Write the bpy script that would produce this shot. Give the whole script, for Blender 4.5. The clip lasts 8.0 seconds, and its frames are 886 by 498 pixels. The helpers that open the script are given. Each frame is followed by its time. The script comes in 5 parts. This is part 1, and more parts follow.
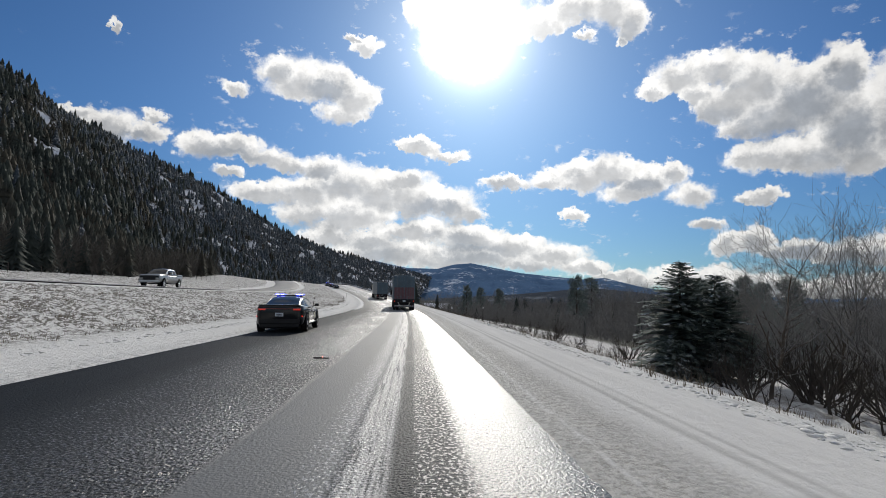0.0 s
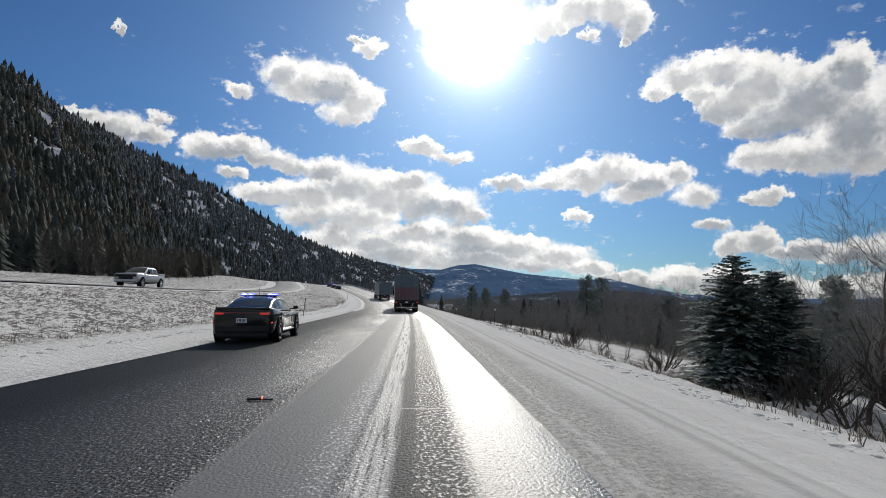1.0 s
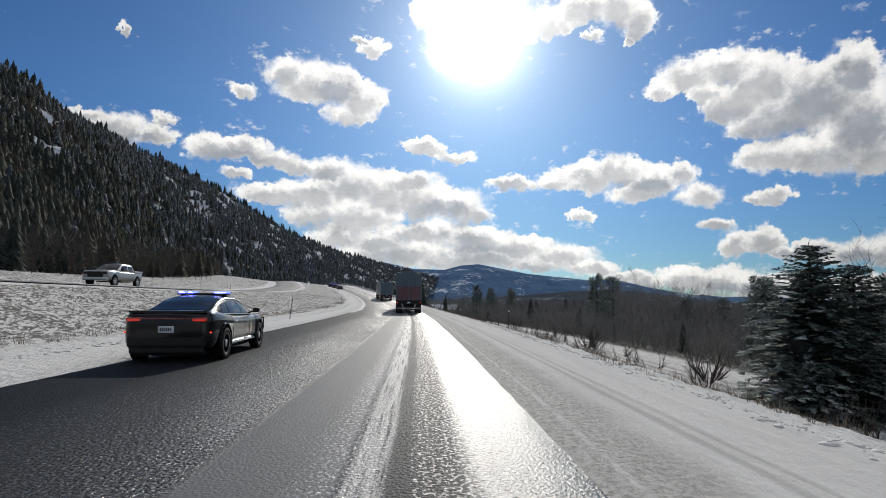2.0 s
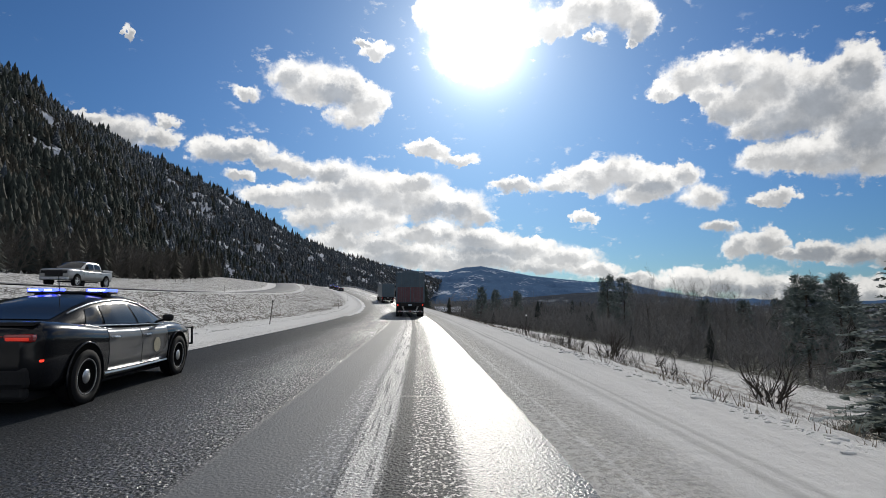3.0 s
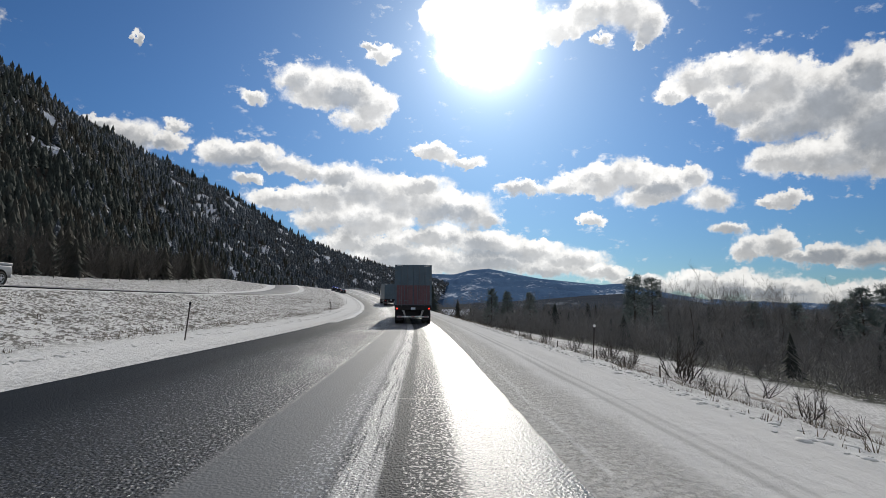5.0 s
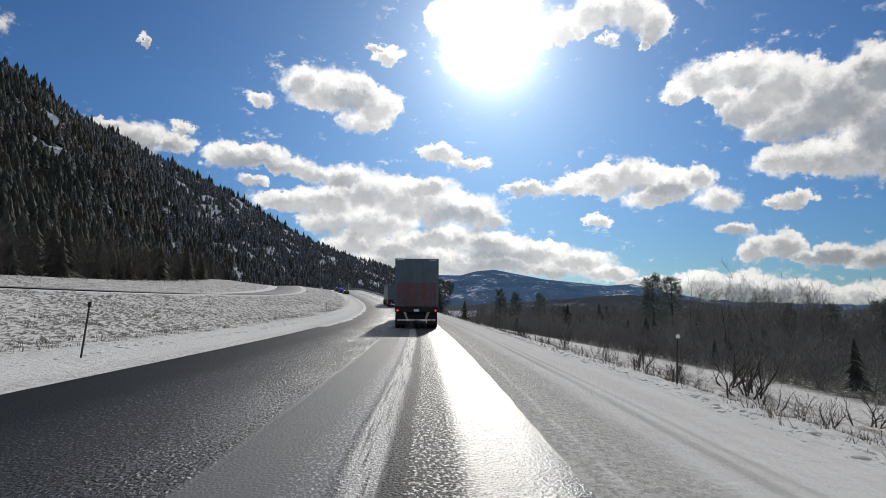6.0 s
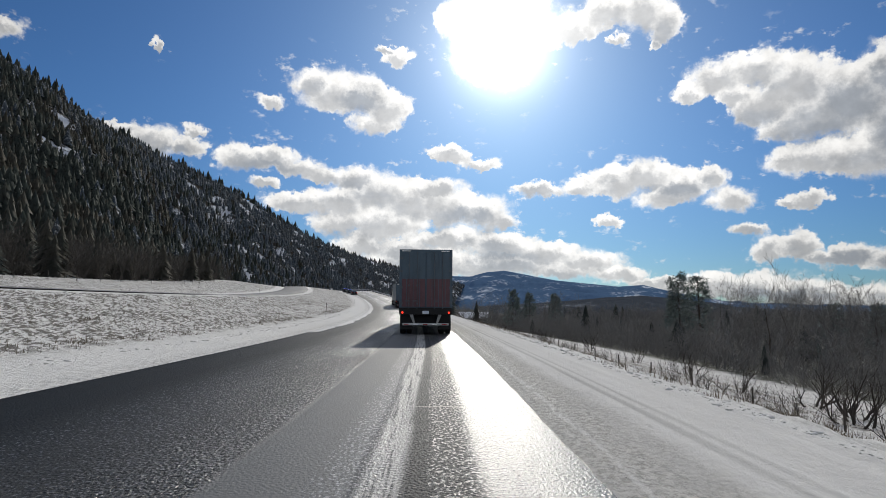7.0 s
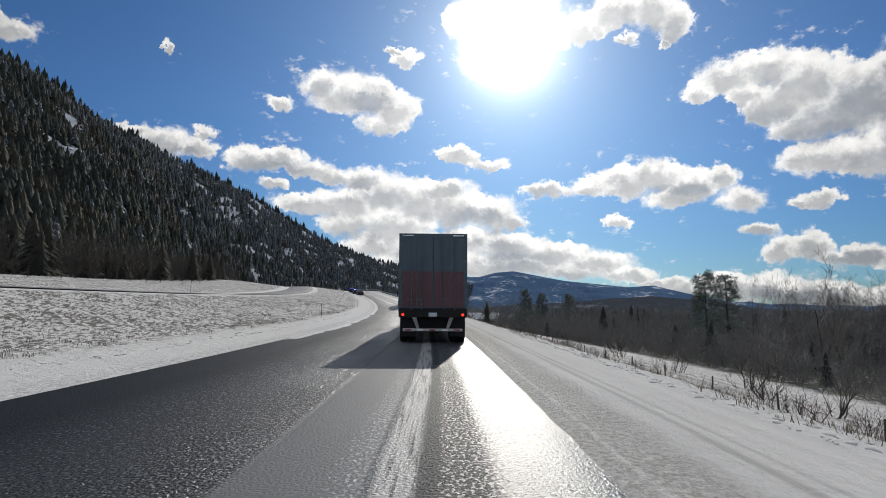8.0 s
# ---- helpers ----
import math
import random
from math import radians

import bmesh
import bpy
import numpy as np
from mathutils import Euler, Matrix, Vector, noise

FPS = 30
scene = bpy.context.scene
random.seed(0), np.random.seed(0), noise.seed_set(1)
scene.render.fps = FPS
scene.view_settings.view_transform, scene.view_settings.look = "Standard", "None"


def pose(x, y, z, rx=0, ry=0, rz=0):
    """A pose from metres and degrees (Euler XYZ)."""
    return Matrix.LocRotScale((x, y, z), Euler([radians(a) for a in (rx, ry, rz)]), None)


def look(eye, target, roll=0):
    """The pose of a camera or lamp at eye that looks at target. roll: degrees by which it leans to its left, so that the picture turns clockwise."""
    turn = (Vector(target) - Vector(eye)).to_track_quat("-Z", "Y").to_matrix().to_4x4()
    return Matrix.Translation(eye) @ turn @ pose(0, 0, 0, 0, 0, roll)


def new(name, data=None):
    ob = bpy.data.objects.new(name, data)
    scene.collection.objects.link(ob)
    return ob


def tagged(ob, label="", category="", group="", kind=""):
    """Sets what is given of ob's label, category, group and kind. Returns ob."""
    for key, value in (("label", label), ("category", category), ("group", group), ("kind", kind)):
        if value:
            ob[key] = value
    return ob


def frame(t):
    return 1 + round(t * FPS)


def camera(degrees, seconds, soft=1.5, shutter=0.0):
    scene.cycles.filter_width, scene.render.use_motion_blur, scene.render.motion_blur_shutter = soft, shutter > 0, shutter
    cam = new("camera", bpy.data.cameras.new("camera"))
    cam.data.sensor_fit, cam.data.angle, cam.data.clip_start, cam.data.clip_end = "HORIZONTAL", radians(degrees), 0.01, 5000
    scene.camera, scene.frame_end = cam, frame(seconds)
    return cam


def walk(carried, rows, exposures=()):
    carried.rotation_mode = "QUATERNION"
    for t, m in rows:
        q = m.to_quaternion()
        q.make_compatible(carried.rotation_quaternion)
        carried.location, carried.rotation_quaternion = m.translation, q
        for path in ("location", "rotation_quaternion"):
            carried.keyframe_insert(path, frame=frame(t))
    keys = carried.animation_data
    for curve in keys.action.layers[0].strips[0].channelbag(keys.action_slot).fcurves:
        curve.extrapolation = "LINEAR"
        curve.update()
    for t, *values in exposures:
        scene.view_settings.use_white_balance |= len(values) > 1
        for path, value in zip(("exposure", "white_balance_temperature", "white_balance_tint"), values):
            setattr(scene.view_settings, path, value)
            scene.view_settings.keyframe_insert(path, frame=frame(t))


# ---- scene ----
cam = camera(77.24, 8.0, soft=0.9)

# seconds, x, y, yaw, pitch, roll (degrees); the eye stays 1.37 m over the road
PATH = [
    (0.0, -0.000, -0.000, -1.160, 5.181, 0.488),
    (0.5, -0.072, 2.591, -0.964, 5.209, 0.443),
    (1.0, -0.139, 5.145, -0.784, 5.267, 0.427),
    (1.5, -0.200, 7.733, -0.605, 5.282, 0.429),
    (1.7, -0.225, 8.768, -0.531, 5.271, 0.432),
    (2.8, -0.359, 14.596, -0.175, 5.443, 0.385),
    (3.0, -0.389, 15.677, -0.116, 5.501, 0.364),
    (3.5, -0.471, 18.470, 0.025, 5.611, 0.324),
    (4.0, -0.564, 21.369, 0.206, 5.657, 0.370),
    (4.5, -0.660, 24.289, 0.384, 5.688, 0.380),
    (4.7, -0.702, 25.488, 0.460, 5.722, 0.385),
    (5.8, -0.970, 32.254, 1.017, 5.873, 0.344),
    (6.0, -1.026, 33.463, 1.164, 5.886, 0.333),
    (6.5, -1.189, 36.433, 1.677, 5.942, 0.322),
    (7.0, -1.373, 39.426, 2.208, 5.996, 0.313),
    (7.5, -1.563, 42.482, 2.728, 6.031, 0.333),
    (8.0, -1.746, 45.553, 3.088, 6.055, 0.346),
]
EYE = 1.367
walk(cam, [(t, pose(x, y, EYE, 90 + pitch, 0, yaw) @ pose(0, 0, 0, 0, 0, roll)) for t, x, y, yaw, pitch, roll in PATH])

# ---------------------------------------------------------------- light
SUN_AZ, SUN_EL = 4.2, 26.2
sun_dir = Vector((math.sin(radians(SUN_AZ)) * math.cos(radians(SUN_EL)), math.cos(radians(SUN_AZ)) * math.cos(radians(SUN_EL)), math.sin(radians(SUN_EL))))
lamp = bpy.data.lights.new("sun", "SUN")
lamp.energy, lamp.angle, lamp.color = 2.9, radians(0.6), (1.0, 0.95, 0.86)
sun = new("sun", lamp)
sun.matrix_world = look(sun_dir * 100, (0, 0, 0))


class Nodes:
    """Short hand for building a node tree."""

    def __init__(self, tree):
        self.tree = tree
        tree.nodes.clear()

    def add(self, kind, **inputs):
        n = self.tree.nodes.new(kind)
        for key, v in inputs.items():
            self.put(n.inputs[key.replace("_", " ")], v)
        return n

    def put(self, socket, v):
        if isinstance(v, bpy.types.NodeSocket):
            self.tree.links.new(v, socket)
        else:
            socket.default_value = v

    def math(self, op, a, b=None, c=None, clamp=False):
        n = self.tree.nodes.new("ShaderNodeMath")
        n.operation, n.use_clamp = op, clamp
        for k, v in enumerate((a, b, c)):
            if v is not None:
                self.put(n.inputs[k], v)
        return n.outputs[0]

    def vmath(self, op, a, b=None, c=None, scale=None):
        n = self.tree.nodes.new("ShaderNodeVectorMath")
        n.operation = op
        for k, v in enumerate((a, b, c)):
            if v is not None:
                self.put(n.inputs[k], v)
        if scale is not None:
            self.put(n.inputs["Scale"], scale)
        return n.outputs["Value"] if op in ("LENGTH", "DOT_PRODUCT", "DISTANCE") else n.outputs["Vector"]

    def step(self, v, a, b):
        """0 at a, 1 at b, smooth between."""
        n = self.tree.nodes.new("ShaderNodeMapRange")
        n.interpolation_type = "SMOOTHSTEP"
        flip = a > b
        self.put(n.inputs["Value"], v)
        n.inputs["From Min"].default_value, n.inputs["From Max"].default_value = (b, a) if flip else (a, b)
        n.inputs["To Min"].default_value, n.inputs["To Max"].default_value = (1, 0) if flip else (0, 1)
        return n.outputs["Result"]

    def band(self, v, a, b, soft):
        return self.math("MULTIPLY", self.step(v, a - soft, a + soft), self.step(v, b + soft, b - soft))

    def noise(self, vec, scale, detail=4.0, rough=0.55, out="Fac"):
        n = self.tree.nodes.new("ShaderNodeTexNoise")
        self.put(n.inputs["Vector"], vec)
        n.inputs["Scale"].default_value, n.inputs["Detail"].default_value, n.inputs["Roughness"].default_value = scale, detail, rough
        return n.outputs[out]

    def mix(self, f, a, b):
        n = self.tree.nodes.new("ShaderNodeMix")
        n.data_type = "RGBA"
        for k, v in ((0, f), (6, a), (7, b)):
            if isinstance(v, tuple) and len(v) == 3:
                v = (*v, 1)
            self.put(n.inputs[k], v)
        return n.outputs[2]

    def fmix(self, f, a, b):
        n = self.tree.nodes.new("ShaderNodeMix")
        for k, v in ((0, f), (2, a), (3, b)):
            self.put(n.inputs[k], v)
        return n.outputs[0]

    def xyz(self, v):
        n = self.tree.nodes.new("ShaderNodeSeparateXYZ")
        self.put(n.inputs[0], v)
        return n.outputs


# clouds: azimuth, elevation and half sizes in degrees of the billows of each cloud
CLOUDS = [
    [(-16.4, 22.1, 2.12, 1.29), (-13.8, 21.3, 3.42, 1.99), (-10.9, 21.5, 3.21, 1.85), (-8.5, 20.2, 2.94, 1.89), (-9.9, 18.5, 2.45, 0.98), (-19.9, 19.9, 1.39, 0.62)],
    [(-30.5, 15.3, 2.24, 1.08), (-27.7, 14.8, 2.12, 1.01), (-27.1, 16.4, 1.05, 0.55), (-32.8, 15.9, 1.28, 0.58)],
    [(-22.2, 14.4, 3.19, 1.32), (-19.4, 14.8, 2.40, 1.19), (-17.4, 13.9, 2.72, 0.98), (-15.2, 13.2, 2.22, 0.83), (-20.3, 12.0, 1.47, 0.59)],
    [(-11.8, 13.1, 2.97, 1.01), (-8.9, 11.8, 4.05, 1.89), (-13.4, 10.5, 4.49, 1.47), (-17.0, 10.2, 3.26, 1.11), (-5.4, 11.1, 4.11, 1.90), (-1.8, 10.3, 4.13, 2.20), (2.3, 9.7, 3.07, 1.92), (4.5, 8.8, 1.76, 1.05), (-8.3, 8.7, 5.20, 1.85), (-12.8, 8.5, 3.37, 1.36), (-3.0, 12.3, 2.67, 0.80)],
    [(-1.8, 6.9, 4.69, 1.05), (3.5, 6.3, 4.66, 1.40), (8.1, 5.7, 4.58, 1.15), (12.1, 4.8, 3.79, 1.03), (15.4, 3.5, 2.60, 0.84), (18.0, 2.7, 2.89, 0.55), (-6.5, 6.1, 3.48, 1.04), (-9.9, 6.5, 2.57, 0.92), (5.2, 4.5, 5.21, 0.9), (10.4, 3.8, 4.51, 0.9), (2.0, 4.4, 7.0, 1.4), (-5.0, 5.0, 5.5, 1.5), (-10.5, 6.3, 3.5, 1.2)],
    [(-1.6, 15.7, 2.50, 0.85), (1.7, 14.9, 2.27, 0.62), (-3.2, 15.2, 1.07, 0.29)],
    [(7.9, 12.1, 2.79, 0.68), (12.2, 12.2, 2.38, 1.07), (15.6, 12.6, 3.18, 1.66), (18.3, 13.0, 3.09, 1.42), (21.4, 11.7, 2.66, 1.61), (23.7, 12.4, 1.39, 1.26), (25.3, 10.2, 1.83, 1.05), (19.8, 10.6, 2.51, 0.98)],
    [(14.2, 8.7, 1.49, 0.79)],
    [(28.2, 18.2, 3.0, 1.7), (29.4, 19.4, 2.0, 1.2), (30.6, 16.2, 2.2, 1.2), (26.0, 19.2, 1.7, 0.9), (22.2, 19.7, 1.54, 0.91), (24.8, 20.9, 2.38, 1.38), (28.2, 21.4, 3.19, 1.53), (31.3, 19.8, 3.51, 2.15), (32.5, 16.9, 3.82, 2.27), (35.0, 18.1, 3.21, 2.64), (37.7, 19.4, 2.07, 2.09), (38.0, 15.7, 2.96, 3.11), (32.0, 13.2, 3.40, 1.26), (30.1, 13.2, 1.51, 0.70), (35.5, 12.9, 3.13, 1.96), (38.9, 12.4, 2.14, 2.01), (42.2, 15.7, 3.60, 4.59)],
    [(31.6, 9.6, 1.79, 0.79), (30.0, 9.5, 1.05, 0.46)],
    [(26.9, 7.2, 1.49, 0.52), (28.4, 5.5, 1.35, 1.23), (30.7, 5.6, 1.81, 1.30), (34.7, 4.9, 2.16, 0.95), (37.4, 4.3, 2.13, 1.20), (40.5, 4.2, 2.35, 1.50), (32.9, 4.5, 2.05, 0.78)],
    [(24.1, 2.4, 2.4, 1.1), (26.9, 2.1, 2.6, 1.4), (29.6, 1.6, 2.4, 1.5), (32.5, 1.2, 2.4, 1.4), (35.7, 0.8, 2.4, 1.3), (38.1, 0.8, 2.2, 1.5), (20.1, 2.0, 2.6, 0.9), (41.0, 0.8, 3.0, 1.7), (46.0, 1.0, 4.0, 1.8)],
    [(3.8, 27.9, 5.76, 2.89), (-0.2, 28.3, 2.75, 1.89), (2.9, 24.8, 3.75, 2.71), (9.8, 26.6, 1.65, 1.00)],
    [(11.6, 27.2, 2.93, 1.38), (15.3, 28.1, 3.41, 1.44), (18.7, 27.9, 2.63, 1.80), (20.8, 26.3, 2.02, 1.71), (15.8, 25.6, 0.90, 0.45), (19.7, 24.7, 0.64, 0.69)],
    [(-7.3, 25.2, 1.56, 1.03), (-8.6, 25.7, 0.96, 0.35), (-30.8, 23.2, 0.45, 0.73)],
    [(-42.3, 21.9, 1.9, 0.8), (-44.5, 22.3, 2.2, 0.9)],
]

# where the clouds are deepest, and so grey against the sun
DENSE = [(37.0, 17.5, 6.0, 3.6), (37.0, 4.4, 7.0, 1.0), (0.6, 9.3, 3.8, 1.2), (-11.0, 20.6, 3.2, 1.2), (-20.5, 13.6, 3.4, 0.8), (3.5, 4.9, 5.5, 0.7), (33.5, 15.0, 4.5, 1.6), (38.5, 14.0, 3.5, 2.2), (20.5, 11.3, 3.5, 0.8), (-29.0, 14.4, 2.5, 0.6), (30.0, 1.4, 6.0, 0.8)]


def make_sky():
    world = bpy.data.worlds.new("sky")
    world.use_nodes = True
    scene.world = world
    n = Nodes(world.node_tree)
    sky = n.tree.nodes.new("ShaderNodeTexSky")
    sky.sky_type, sky.sun_disc = "NISHITA", False
    sky.sun_elevation, sky.sun_rotation = radians(SUN_EL), radians(SUN_AZ)
    sky.altitude, sky.air_density, sky.dust_density, sky.ozone_density = 600, 1.0, 0.6, 2.0
    way = n.tree.nodes.new("ShaderNodeTexCoord").outputs["Generated"]
    x, y, z = n.xyz(way)
    az = n.math("MULTIPLY", n.math("ARCTAN2", x, y), 57.2958)
    el = n.math("MULTIPLY", n.math("ARCSINE", z), 57.2958)
    at = n.tree.nodes.new("ShaderNodeCombineXYZ")
    n.put(at.inputs[0], az), n.put(at.inputs[1], el)
    at = at.outputs[0]
    # ragged, billowing edges
    big = n.vmath("SUBTRACT", n.noise(way, 9, 3, 0.5, "Color"), (0.5, 0.5, 0.5))
    mid = n.vmath("SUBTRACT", n.noise(way, 38, 3, 0.6, "Color"), (0.5, 0.5, 0.5))
    fine = n.vmath("SUBTRACT", n.noise(way, 90, 7, 0.68, "Color"), (0.5, 0.5, 0.5))
    at = n.vmath("MULTIPLY_ADD", big, (2.6, 1.7, 0), at)
    at = n.vmath("MULTIPLY_ADD", mid, (2.2, 1.6, 0), at)
    at = n.vmath("MULTIPLY_ADD", fine, (1.5, 1.15, 0), at)
    # near: how far out of the billows; deep: the same for their shaded undersides, set lower
    near = deep = None
    for cloud in CLOUDS:
        for a, e, ra, re in cloud:
            v = n.vmath("MULTIPLY_ADD", at, (1 / ra, 1 / re, 0), (-a / ra, -e / re, 0))
            d = n.vmath("LENGTH", v)
            under = n.vmath("LENGTH", n.vmath("MULTIPLY_ADD", v, (1.0, 0.95, 0), (0, 0.42, 0)))
            near = d if near is None else n.math("SMOOTH_MIN", near, d, 0.28)
            deep = under if deep is None else n.math("SMOOTH_MIN", deep, under, 0.28)
    wisp = n.noise(way, 30, 8, 0.65)
    level = n.math("MULTIPLY_ADD", wisp, 0.95, near)
    frayed = n.step(n.noise(way, 14, 3), 0.44, 0.60)
    mask = n.fmix(frayed, n.step(level, 1.60, 1.34), n.step(level, 1.78, 1.12))
    # torn scraps that drift about the clouds
    shred = n.noise(n.vmath("MULTIPLY", way, (1.0, 1.0, 1.7)), 34, 6, 0.6)
    scraps = n.math("MULTIPLY", n.step(shred, 0.58, 0.72), n.step(near, 2.9, 1.4))
    mask = n.math("MAXIMUM", mask, n.math("MULTIPLY", scraps, 0.6))
    flat = n.vmath("MULTIPLY", way, (1.0, 1.0, 2.2))
    puff, curl = n.noise(flat, 9, 5, 0.55), n.noise(way, 55, 6, 0.6)
    billow = n.noise(way, 26, 5, 0.6)
    inner = n.step(n.math("MULTIPLY_ADD", curl, 0.5, deep), 1.20, 0.55)
    thick = n.math("MULTIPLY", n.step(n.math("MULTIPLY_ADD", curl, 0.25, puff), 0.55, 0.80), 0.8)
    for a, e, ra, re in DENSE:
        d = n.vmath("LENGTH", n.vmath("MULTIPLY_ADD", at, (1 / ra, 1 / re, 0), (-a / ra, -e / re, 0)))
        thick = n.math("MAXIMUM", thick, n.step(d, 1.15, 0.45))
    thick = n.math("MULTIPLY", thick, inner)
    lit = n.step(n.math("MULTIPLY_ADD", billow, 0.9, deep), 1.45, 0.75)
    # light is scattered forward: clouds and sky are brightest round the sun
    c = n.math("MAXIMUM", n.vmath("DOT_PRODUCT", way, tuple(sun_dir)), 0.0)
    ahead = n.step(c, 0.74, 0.985)
    rim = n.mix(lit, (1.0, 0.985, 0.955), (0.56, 0.565, 0.57))
    cloud = n.mix(thick, rim, (0.36, 0.385, 0.42))
    cloud = n.vmath("SCALE", cloud, scale=n.math("ADD", n.math("MULTIPLY_ADD", curl, 0.30, 0.50), n.math("MULTIPLY", billow, 0.70)))
    glow = n.math("ADD", n.math("MULTIPLY", n.math("POWER", c, 440.0), 1.45), n.math("MULTIPLY", n.math("POWER", c, 90.0), 0.30))
    glow = n.math("ADD", glow, n.math("MULTIPLY", n.math("POWER", c, 14.0), 0.06))
    # broken cloud added over the unseen rest of the sky as fill, lit from the front away from the sun
    rest = n.math("MAXIMUM", n.step(n.math("ABSOLUTE", az), 50.0, 62.0), n.step(el, 34.0, 44.0))
    field = n.noise(n.vmath("MULTIPLY", way, (1.0, 1.0, 2.0)), 3.2, 8, 0.6)
    rest = n.math("MULTIPLY", rest, n.step(field, 0.44, 0.53))
    white = n.mix(n.step(n.noise(flat, 6, 5), 0.35, 0.7), (0.80, 0.80, 0.79), (0.45, 0.47, 0.51))
    blue = n.vmath("MULTIPLY", sky.outputs[0], (0.0285, 0.050, 0.0745))
    cloud = n.vmath("SCALE", cloud, scale=n.fmix(ahead, 0.74, 1.06))
    blue = n.vmath("SCALE", blue, scale=n.math("MULTIPLY", n.fmix(n.step(el, 0.0, 20.0), 0.80, 0.98), n.fmix(ahead, 0.90, 1.02)))
    seen = n.mix(n.math("MULTIPLY", mask, 0.97), blue, cloud)
    seen = n.mix(n.math("MULTIPLY", rest, 0.95), seen, white)
    seen = n.vmath("ADD", seen, n.vmath("SCALE", (1.0, 0.98, 0.94), scale=glow))
    back = n.add("ShaderNodeBackground", Color=seen, Strength=1.0)
    out = n.add("ShaderNodeOutputWorld", Surface=back.outputs[0])


make_sky()

# ---------------------------------------------------------------- materials


def shader(name):
    m = bpy.data.materials.new(name)
    m.use_nodes = True
    return m, Nodes(m.node_tree)


def finish(n, colour, rough, bump=None, strength=0.4, distance=0.02, metal=0.0, **more):
    b = n.add("ShaderNodeBsdfPrincipled")
    n.put(b.inputs["Base Color"], (*colour, 1) if isinstance(colour, tuple) and len(colour) == 3 else colour)
    n.put(b.inputs["Roughness"], rough)
    n.put(b.inputs["Metallic"], metal)
    for k, v in more.items():
        n.put(b.inputs[k.replace("_", " ")], v)
    if bump is not None:
        u = n.add("ShaderNodeBump", Height=bump, Strength=strength, Distance=distance)
        n.put(b.inputs["Normal"], u.outputs[0])
    n.add("ShaderNodeOutputMaterial", Surface=b.outputs[0])


def plain(name, colour, rough=0.5, metal=0.0, vary=0.25, size=1.0, relief=0.15, **more):
    """A worn surface: colour that varies at two sizes, uneven gloss and fine relief."""
    m, n = shader(name)
    at = n.tree.nodes.new("ShaderNodeTexCoord").outputs["Object"]
    broad, grain = n.noise(at, 2.0 / size, 4), n.noise(at, 45.0 / size, 5)
    both = n.math("MULTIPLY_ADD", grain, 0.4, n.math("MULTIPLY", broad, 0.6))
    f = n.step(both, 0.3, 0.7)
    c = n.mix(f, tuple(v * (1 - vary) for v in colour), tuple(min(v * (1 + vary), 1) for v in colour))
    r = n.math("MULTIPLY_ADD", n.math("SUBTRACT", both, 0.5), 0.25, rough, clamp=True)
    finish(n, c, r, grain, relief, 0.004 * size, metal, **more)
    return m


def glow_material(name, colour, strength):
    m, n = shader(name)
    finish(n, tuple(0.5 * v for v in colour), 0.2, Emission_Color=(*colour, 1), Emission_Strength=strength)
    return m


def lanes(n):
    """Metres across and along the road, kept in the mesh."""
    u = n.tree.nodes.new("ShaderNodeUVMap")
    u.uv_map = "lane"
    s = n.xyz(u.outputs[0])
    return s[0], s[1], u.outputs[0]


def joints(n, s, uv):
    """Thin uneven joints across the concrete below, every 11.65 m."""
    wobble = n.math("MULTIPLY", n.math("SUBTRACT", n.noise(n.vmath("MULTIPLY", uv, (1.0, 0.02, 1.0)), 2.5, 3), 0.5), 0.20)
    return n.band(n.math("MODULO", n.math("ADD", n.math("ADD", s, wobble), 57.75), 11.65), 0.13, 0.18, 0.02)


